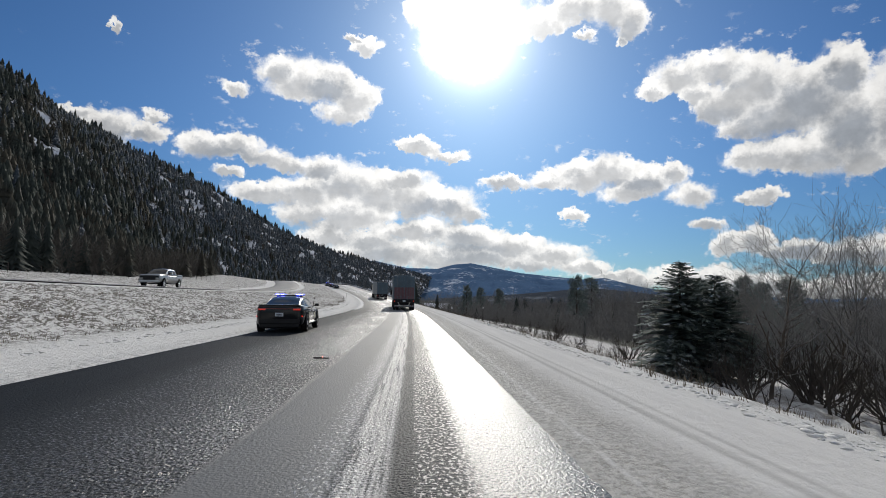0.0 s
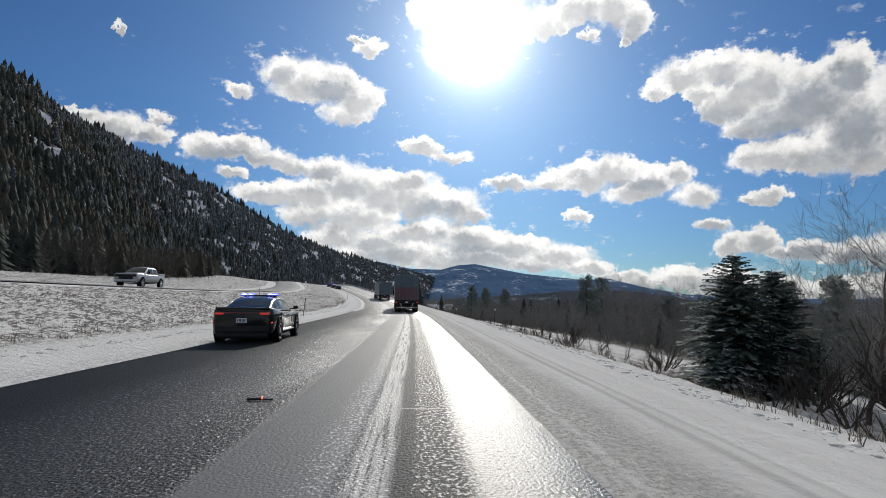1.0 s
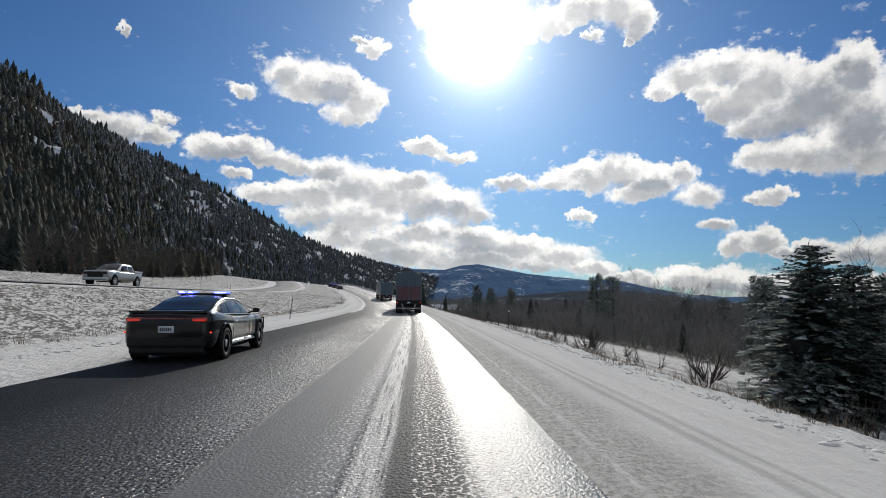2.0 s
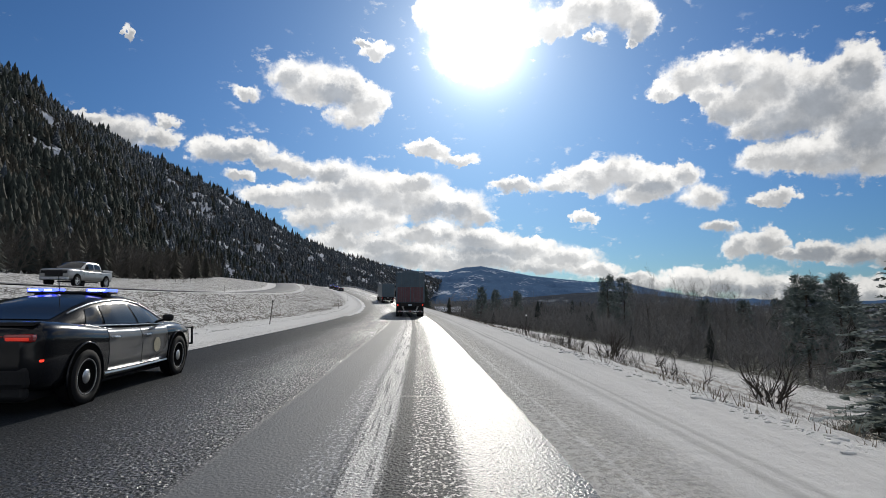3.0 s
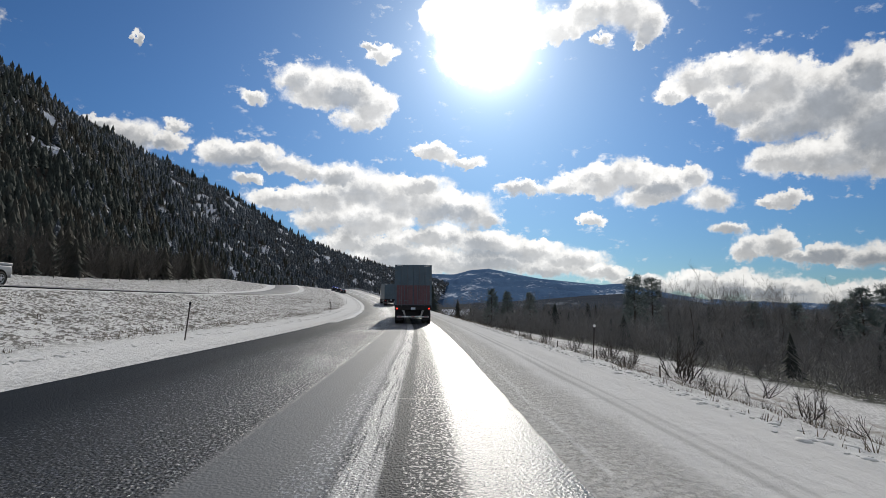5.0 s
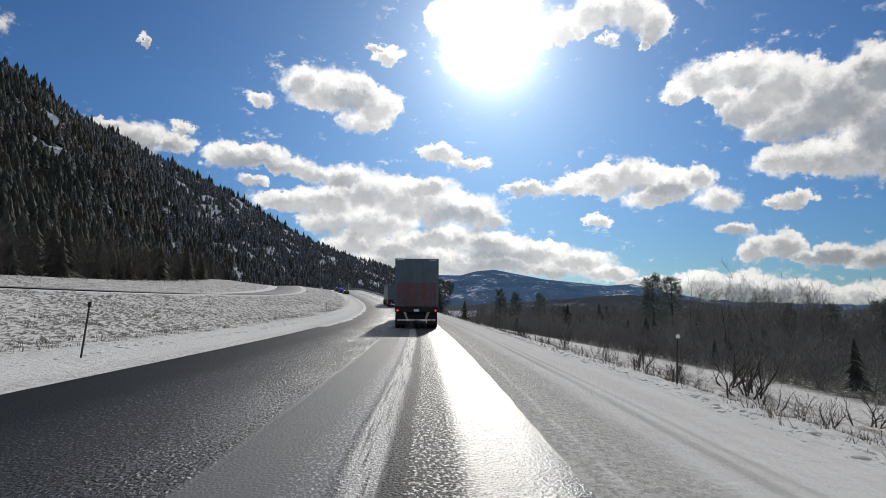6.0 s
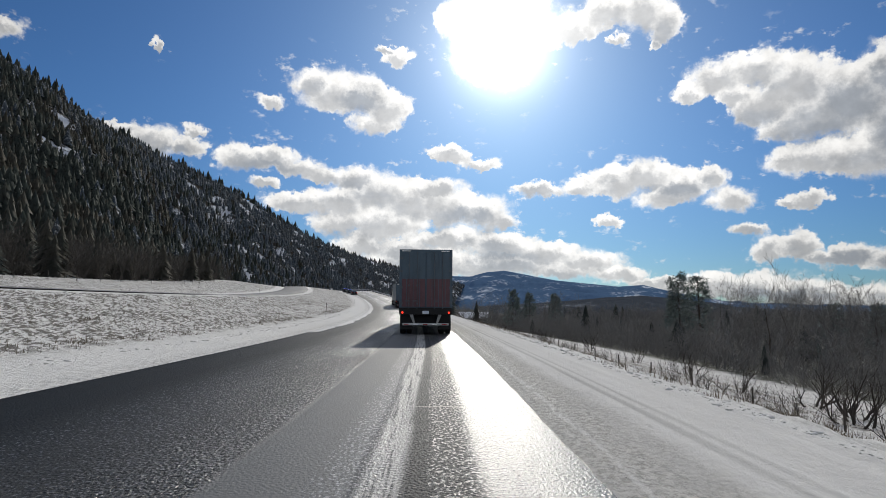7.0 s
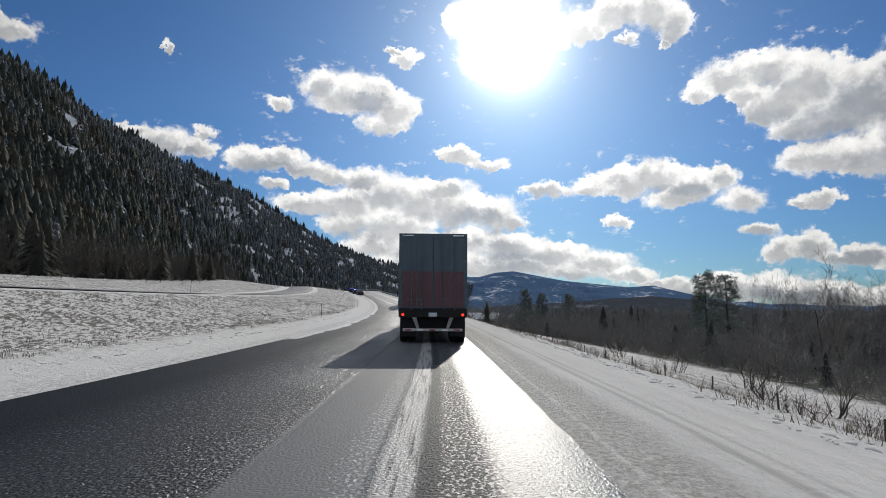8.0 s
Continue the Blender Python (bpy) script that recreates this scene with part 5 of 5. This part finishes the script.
def sedan(m, label, paint, panel, police=True, lit=True, group=""):
    car = thing("police_car" if police else "car", m, label, "car", group)
    shell, cab = SEDAN_BODY, SEDAN_CABIN
    part("body", shell.solid(), paint, car, smooth=True)
    part("cabin", cab.solid(-2.0, 1.35), ROOF_DARK if police else paint, car, smooth=True)
    part("rear_window", cab.top_glass(-1.88, -0.98, 0.80, 0.86), GLASS, car, smooth=True)
    part("windscreen", cab.top_glass(0.34, 1.24, 0.86, 0.92), GLASS, car, smooth=True)
    zr = 1.47
    for s in (-1, 1):
        for low, high in (((0.10, 1.06), (0.05, 0.80)), ((-0.90, 0.03), (-0.82, -0.02)), ((-1.36, -0.97), (-1.18, -0.89))):
            part("side_window", cab.side_glass(s, low, high, 0.10, 0.80), GLASS, car, smooth=True)
        part("window_trim", Geo().tube([cab.side(s, y, 0.93, 0.006) for y in np.linspace(-1.55, 1.12, 24)], 0.013, 6), ALLOY, car, "bright trim along the roof's edge", smooth=True)
        part("belt_trim", Geo().tube([cab.side(s, y, 0.06, 0.010) for y in np.linspace(-1.45, 1.15, 16)], 0.010, 6), ALLOY, car, "bright trim below the windows")
        # doors with lighter skins, handles, mirror
        for y0, y1 in ((0.055, 1.02), (-0.98, 0.035)):
            door = part("door", shell.skin(s, y0, y1, 3, 9), panel, car, "glossy grey door skin" if police else "", smooth=True)
            a, b, c, d = (shell.point(s, y0 + f, 0.985, 0.79, o) for f, o in ((0.06, 0.0), (0.08, 0.035), (0.23, 0.035), (0.25, 0.0)))
            part("handle", Geo().tube([a, b, c, d], 0.017, 6), ALLOY, door)
        part("sill_trim", Geo().tube([shell.point(s, y, 0.985, 0.14, 0.006) for y in np.linspace(-1.08, 1.02, 8)], 0.020, 6), ALLOY, car, "bright sill trim")
        mirror = part("mirror", Geo().box(min(s * 0.93, s * 1.11), max(s * 0.93, s * 1.11), 0.76, 0.87, 1.01, 1.13, 0.04), BLACK, car)
        part("mirror_arm", Geo().tube([(s * 0.82, 0.86, 1.0), (s * 0.96, 0.82, 1.04)], 0.022, 6), BLACK, mirror)
        if police:
            part("door_emblem", Geo().lathe((s * 0.956, 0.58, 0.62), (s, 0, 0), [(0.0, 0.0), (0.0, 0.125), (0.004, 0.125), (0.004, 0.0)], 24), GOLD, car, "pale gold round emblem")
            stripe = Geo()
            arc = [(0.985, 0.80), (0.98, 0.68), (0.91, 0.57), (0.76, 0.49), (0.52, 0.455), (0.28, 0.45)]
            for (y0, z0), (y1, z1) in zip(arc, arc[1:]):
                a = [(s * 0.967, y0, z0), (s * 0.967, y1, z1), (s * 0.967, y1 - 0.03, z1 - 0.06), (s * 0.967, y0 - 0.09, z0 - 0.02)]
                stripe.face(*(a if s > 0 else a[::-1]))
            part("door_stripe", stripe, BLACK, car, "dark curved stripe")
        for wy in (-1.58, 1.47):
            # black disc on the uncut body paints the shaded hollow round the wheel
            part("well_shade", Geo().lathe((s * 0.955, wy, 0.375), (s, 0, 0), [(0.0, 0.0), (0.0, 0.425), (0.016, 0.42), (0.016, 0.0)], 32), DARKNESS, car)
            part("fender_lip", Geo().tube([(s * 0.966, wy + 0.43 * math.cos(a), 0.375 + 0.43 * math.sin(a)) for a in np.linspace(-0.25, math.pi + 0.25, 20)], 0.014, 6), paint, car, smooth=True)
            wheel(car, s * 0.875, wy, 0.36, 0.235, BLACK if police else ALLOY, 0 if police else 5)
        part("tail_light", Geo().box(min(s * 0.50, s * 0.83), max(s * 0.50, s * 0.83), -2.522, -2.40, 0.865, 0.965, 0.03), RED_DULL, car, "red tail light")
        part("lamp_strip", Geo().box(min(s * 0.54, s * 0.80), max(s * 0.54, s * 0.80), -2.532, -2.515, 0.885, 0.925, 0.012), RED_DIM, car, "glowing red strip")
        part("head_light", Geo().box(min(s * 0.45, s * 0.76), max(s * 0.45, s * 0.76), 2.36, 2.47, 0.62, 0.74, 0.03), GLASS, car)
        part("side_marker", Geo().box(min(s * 0.86, s * 0.90), max(s * 0.86, s * 0.90), -2.41, -2.37, 0.63, 0.66, 0.008), RED_LENS if lit else RED_DULL, car)
    part("light_strip", Geo().box(-0.50, 0.50, -2.526, -2.47, 0.925, 0.942, 0.006), RED_DULL, car)
    if police:
        rng_edge = np.random.default_rng(3)
        top = [(-0.72 + 0.12 * k, -2.02 + 0.03 * rng_edge.random(), 1.055) for k in range(13)]
        part("snow_strip", Geo().tube(top, [0.008 + 0.016 * rng_edge.random() for _ in top], 6), ROOF_SNOW, car, "snow left below the rear window")
    part("boot_lip", Geo().rings([[(-0.8, -2.46, 1.06), (-0.8, -2.30, 1.10), (-0.8, -2.46, 1.10)], [(0.8, -2.46, 1.06), (0.8, -2.30, 1.10), (0.8, -2.46, 1.10)]]), paint, car)
    part("rear_bumper", Geo().box(-0.80, 0.80, -2.523, -2.38, 0.32, 0.60, 0.09), BLACK, car)
    part("bumper_valance", Geo().box(-0.76, 0.76, -2.49, -2.36, 0.20, 0.36, 0.04), BLACK, car)
    part("underbody", Geo().box(-0.70, 0.70, -2.35, 2.3, 0.15, 0.32, 0.03), BLACK, car)
    plate = part("licence_plate", Geo().box(-0.16, 0.16, -2.535, -2.515, 0.64, 0.78, 0.006), PLATE, car)
    for k in range(6):
        part("plate_bar", Geo().box(-0.12 + k * 0.042, -0.095 + k * 0.042, -2.539, -2.535, 0.675, 0.745), BLACK, plate)
    if police:
        ztop = zr - 0.022
        bar = part("light_bar", Geo().box(-0.60, 0.60, -0.42, -0.14, ztop + 0.015, ztop + 0.055, 0.015), BLACK, car, "low roof light bar with flashing lamps")
        for x0, x1 in ((-0.59, -0.40), (-0.36, -0.20), (0.28, 0.59)):
            lamp_box = part("lamp", Geo().box(x0, x1, -0.44, -0.12, ztop + 0.045, ztop + 0.095, 0.012), BLUE_LIGHT, bar, "flashing blue lamp")
            part("bulb", Geo().box(x0 + 0.03, x1 - 0.03, -0.448, -0.43, ztop + 0.060, ztop + 0.082, 0.006), WHITE_LIGHT, lamp_box)
        for x in (-0.5, 0.5):
            part("bracket", Geo().box(x - 0.04, x + 0.04, -0.34, -0.22, ztop - 0.04, ztop + 0.03), BLACK, bar)
        guard = part("push_bumper", Geo().tube([(-0.5, 2.55, 0.35), (-0.5, 2.66, 0.80), (0.5, 2.66, 0.80), (0.5, 2.55, 0.35)], 0.03, 8), BLACK, car)
        for x in (-0.75, 0.75):
            part("guard_loop", Geo().tube([(x * 0.7, 2.60, 0.45), (x * 1.1, 2.55, 0.50), (x * 1.1, 2.52, 0.82), (x * 0.7, 2.62, 0.80)], 0.025, 8), BLACK, guard)
    part("aerial", Geo().tube([(0.1, -0.8, zr), (0.1, -0.86, zr + 0.3)], 0.006, 4), BLACK, car)
    return car


def road_flare(x, y, turn):
    ob = thing("road_flare", pose(x, y, 0.006, 0, 0, turn), "dark road flare burning red on the wet asphalt", "flare")
    part("tube", Geo().tube([(-0.17, 0, 0.018), (0.02, 0, 0.018)], 0.018, 10), BLACK, ob)
    part("cap", Geo().tube([(0.03, 0, 0.014), (0.17, 0, 0.012)], [0.014, 0.010], 8), BLACK, ob)
    part("flame", Geo().lathe((0.025, 0, 0.026), (0, 0, 1), [(-0.010, 0.003), (0.0, 0.010), (0.010, 0.009), (0.02, 0.0)], 10), FLARE_LIGHT, ob, "small red flame")


road_flare(-2.48, 12.79, 2)

# parked partly on the median-side shoulder, turned a little with the road
sedan(pose(-6.185, 24.69, 0.0, 0, 0, 4.2), "dark grey police sedan with pale doors and flashing roof lights", PAINT_DARK, PAINT_SILVER)
for i, (x, y, paint, police) in enumerate(((-39.0, 228.0, PAINT_DARK, False), (-42.6, 238.0, PAINT_DARK, True), (-46.0, 247.0, PAINT_DARK, True))):
    z = float(road_z(y)) + (-0.02 if x > -40 else 0.02)
    sedan(pose(x, y, max(z, ground_at(x, y)[0]), 0, 0, 17), ("dark car stopped on the shoulder of the bend", "police car with flashing blue lights stopped on the bend")[police], paint, paint, police, True, "vehicles stopped on the bend")


PICKUP_BODY = Shell([(-2.92, 0.66, 1.20, 0.93), (-2.8, 0.55, 1.25, 0.985), (-1.6, 0.50, 1.25, 1.0), (-1.3, 0.48, 1.24, 1.0), (0.9, 0.46, 1.22, 1.0), (1.3, 0.46, 1.26, 1.0), (2.5, 0.48, 1.25, 0.99), (2.86, 0.50, 1.22, 0.97), (2.93, 0.55, 1.17, 0.95)])
PICKUP_CABIN = Cabin(((-1.42, 1.72), (-1.2, 1.88), (-0.8, 1.92), (0.1, 1.92), (0.45, 1.87), (0.9, 1.62), (1.45, 1.26)), ((-1.42, 1.20), (1.45, 1.22)), ((-1.42, 0.92), (0.8, 0.93), (1.45, 0.90)), ((-1.42, 0.76), (0.2, 0.76), (0.8, 0.80), (1.45, 0.88)))


def pickup(m, label, paint):
    car = thing("pickup_truck", m, label, "pickup")
    shell, cab = PICKUP_BODY, PICKUP_CABIN
    part("body", shell.solid(), paint, car, smooth=True)
    part("cabin", cab.solid(-1.42, 1.42), paint, car, smooth=True)
    for s in (-1, 1):
        part("bed_side", Geo().box(min(s * 0.86, s * 0.985), max(s * 0.86, s * 0.985), -2.88, -1.46, 1.20, 1.36, 0.03), paint, car)
    part("tailgate", Geo().box(-0.9, 0.9, -2.90, -2.82, 0.75, 1.36, 0.03), paint, car)
    part("bed_floor", Geo().box(-0.85, 0.85, -2.82, -1.44, 1.262, 1.275), BLACK, car)
    part("windscreen", cab.top_glass(0.50, 1.32, 0.86, 0.92), GLASS, car, smooth=True)
    part("rear_window", Geo().box(-0.6, 0.6, -1.435, -1.415, 1.34, 1.66, 0.01), GLASS, car)
    for s in (-1, 1):
        for low, high in (((-1.28, -0.42), (-1.22, -0.44)), ((-0.30, 0.98), (-0.32, 0.62))):
            part("side_window", cab.side_glass(s, low, high, 0.14, 0.84), GLASS, car, smooth=True)
        for y0, y1 in ((-1.30, -0.38), (-0.35, 1.0)):
            door = part("door", shell.skin(s, y0, y1, 3, 9), paint, car, smooth=True)
            part("handle", Geo().box(min(s * 0.99, s * 1.03), max(s * 0.99, s * 1.03), y0 + 0.06, y0 + 0.24, 1.03, 1.07, 0.01), BLACK, door)
        part("mirror", Geo().box(min(s * 1.0, s * 1.2), max(s * 1.0, s * 1.2), 0.86, 0.98, 1.26, 1.50, 0.03), BLACK, car)
        part("head_light", Geo().box(min(s * 0.58, s * 0.90), max(s * 0.58, s * 0.90), 2.80, 2.95, 0.90, 1.12, 0.04), GLASS, car)
        for wy in (-1.95, 1.90):
            # the wheel well's shade, again a black disc on the body
            part("well_shade", Geo().lathe((s * 0.99, wy, 0.45), (s, 0, 0), [(0.0, 0.0), (0.0, 0.50), (0.018, 0.49), (0.018, 0.0)], 28), DARKNESS, car)
            wheel(car, s * 0.905, wy, 0.41, 0.27)
    part("grille", Geo().box(-0.60, 0.60, 2.84, 2.97, 0.70, 1.12, 0.04), BLACK, car)
    part("front_bumper", Geo().box(-0.95, 0.95, 2.78, 3.02, 0.44, 0.66, 0.06), STEEL, car)
    part("rear_bumper", Geo().box(-0.9, 0.9, -3.0, -2.85, 0.5, 0.68, 0.05), ALLOY, car)
    part("step", Geo().box(-1.0, 1.0, -0.9, 0.9, 0.36, 0.44, 0.02), BLACK, car)
    return car


pickup(pose(float(path_x(57.0)) - 25.0, 57.0, float(far_road_z(57.0)), 0, 0, 184), "light-coloured pickup truck on the opposite carriageway", PAINT_WHITE)


def lorry(m, label, door_material, lower_material, long=15.6):
    """A box trailer behind its tractor. Its rear stands at the origin and it points ahead."""
    car = thing("semi_truck", m, label, "truck")
    w, floor, top = 1.29, 1.20, 4.16
    part("trailer_box", Geo().box(-w, w, 0.05, long, floor, top, 0.02), door_material, car)
    for s in (-1, 1):
        door = part("rear_door", Geo().box(min(s * 0.012, s * (w - 0.09)), max(s * 0.012, s * (w - 0.09)), -0.01, 0.05, floor + 0.12, top - 0.13, 0.012), door_material, car, "ribbed trailer door")
        # thin overlay; on the nearer trailer it paints the windscreen's red reflection
        part("lower_overlay", Geo().box(min(s * 0.04, s * (w - 0.12)), max(s * 0.04, s * (w - 0.12)), -0.016, -0.008, floor + 0.16, 2.72, 0.003), lower_material, door, "red windscreen reflection painted on the lower door" if lower_material is not door_material else "")
        for x in (0.30, 0.62, 0.95):
            part("door_rib", Geo().box(s * x - 0.012, s * x + 0.012, -0.026, -0.01, floor + 0.14, top - 0.15, 0.004), door_material, door)
        for x in (0.42, 0.82):
            part("lock_rod", Geo().tube([(s * x, -0.045, floor + 0.05), (s * x, -0.045, top - 0.1)], 0.014, 6), DULL_STEEL, door)
            for z in (1.5, 2.4, 3.4):
                part("rod_guide", Geo().box(s * x - 0.04, s * x + 0.04, -0.060, -0.012, z - 0.03, z + 0.03, 0.01), DULL_STEEL, door)
            part("lock_handle", Geo().box(min(s * (x - 0.05), s * (x + 0.20)), max(s * (x - 0.05), s * (x + 0.20)), -0.066, -0.050, 1.62, 1.66, 0.006), DULL_STEEL, door)
        for z in (1.55, 2.3, 3.1, 3.75):
            part("hinge", Geo().box(min(s * (w - 0.16), s * (w - 0.01)), max(s * (w - 0.16), s * (w - 0.01)), -0.03, 0.02, z - 0.05, z + 0.05, 0.01), DULL_STEEL, door)
        part("frame_post", Geo().box(min(s * (w - 0.09), s * (w + 0.012)), max(s * (w - 0.09), s * (w + 0.012)), -0.015, 0.06, floor - 0.05, top + 0.01, 0.012), DOOR_PANEL, car)
        part("tail_light", Geo().lathe((s * (w - 0.16), -0.03, floor - 0.12), (0, -1, 0), [(0, 0.0), (0, 0.052), (0.03, 0.045), (0.03, 0.0)], 16), RED_LENS, car, "lit round tail light")
        part("marker_strip", Geo().box(min(s * 0.75, s * (w - 0.12)), max(s * 0.75, s * (w - 0.12)), -0.021, -0.015, top - 0.09, top - 0.05), WHITE, car)
        leg = part("guard_leg", Geo().rings([[(s * 0.62, -0.03, floor - 0.22), (s * 0.78, -0.03, floor - 0.22), (s * 0.78, 0.05, floor - 0.22), (s * 0.62, 0.05, floor - 0.22)], [(s * 0.50, -0.10, 0.56), (s * 0.60, -0.10, 0.56), (s * 0.60, -0.02, 0.56), (s * 0.50, -0.02, 0.56)]]), GRIMED, car, "pale slanted underride guard leg")
        part("mud_flap", Geo().box(min(s * 0.62, s * 1.24), max(s * 0.62, s * 1.24), 0.35, 0.37, 0.25, 1.1), BLACK, car)
        part("chassis_rail", Geo().box(min(s * 0.42, s * 0.55), max(s * 0.42, s * 0.55), 0.1, long - 0.3, 0.92, floor, 0.01), BLACK, car)
        for y in (1.3, 2.55, 16.2, 17.5):
            for x in (0.82, 1.14):
                wheel(car, s * x, y, 0.50, 0.28, STEEL)
        wheel(car, s * 1.08, 20.9, 0.50, 0.30, STEEL)
        part("side_skirt", Geo().box(min(s * 1.22, s * 1.25), max(s * 1.22, s * 1.25), 4.6, 12.5, 0.45, floor, 0.008), BLACK, car)
    part("head_beam", Geo().box(-w + 0.09, w - 0.09, -0.012, 0.06, top - 0.13, top + 0.01, 0.012), DOOR_PANEL, car)
    part("rear_sill", Geo().box(-w, w, -0.02, 0.10, floor - 0.22, floor + 0.12, 0.015), BLACK, car)
    part("guard_bar", Geo().box(-1.12, 1.12, -0.14, -0.04, 0.46, 0.57, 0.02), STEEL, car)
    for k in range(5):
        part("reflector", Geo().box(-1.05 + k * 0.46, -0.82 + k * 0.46, -0.146, -0.14, 0.49, 0.54), (RED_DULL, WHITE)[k % 2], car)
    plate = part("licence_plate", Geo().box(-0.16, 0.16, -0.035, -0.02, floor - 0.19, floor - 0.04, 0.005), PLATE, car)
    # box added to hide the sunlit road seen under the trailer
    part("glare_block", Geo().box(-0.60, 0.60, 0.55, 3.3, 0.42, 0.95, 0.03), BLACK, car)
    part("axle", Geo().tube([(-1.1, 1.3, 0.5), (1.1, 1.3, 0.5)], 0.07, 8), BLACK, car)
    part("axle", Geo().tube([(-1.1, 2.55, 0.5), (1.1, 2.55, 0.5)], 0.07, 8), BLACK, car)
    part("tractor_frame", Geo().box(-0.45, 0.45, 15.0, 21.6, 0.7, 1.05, 0.02), BLACK, car)
    part("sleeper_cab", Geo().box(-1.2, 1.2, 17.9, 20.3, 0.9, 3.7, 0.15), PAINT_WHITE, car)
    part("engine_hood", Geo().rings([[(-1.1, 20.2, 0.6), (1.1, 20.2, 0.6), (1.1, 20.2, 2.1), (-1.1, 20.2, 2.1)], [(-1.05, 21.8, 0.6), (1.05, 21.8, 0.6), (0.95, 21.8, 1.6), (-0.95, 21.8, 1.6)]]), PAINT_WHITE, car)
    for s in (-1, 1):
        part("mirror", Geo().box(min(s * 1.28, s * 1.5), max(s * 1.28, s * 1.5), 20.1, 20.2, 1.9, 2.6, 0.03), BLACK, car)
        part("exhaust_stack", Geo().tube([(s * 1.0, 17.7, 1.0), (s * 1.0, 17.7, 3.9)], 0.08, 10), STEEL, car)
    return car


def follow(y, d):
    """A pose on the road, d metres right of the path, pointing along it."""
    slope = float(path_x(y + 1) - path_x(y))
    climb = math.degrees(math.atan(float(road_z(y + 8) - road_z(y)) / 8))
    return pose(float(path_x(y)) + d, y, float(road_z(y)), climb, 0, -math.degrees(math.atan(slope)))


lorry(follow(66.6, -0.15), "semi truck with a blue-grey box trailer, a red reflection painted on its lower doors, on wet asphalt", DOOR_PANEL, RED_CAST)
lorry(follow(136.0, -0.3), "semi truck with a pale box trailer entering the bend", DOOR_PANEL, DOOR_PANEL)
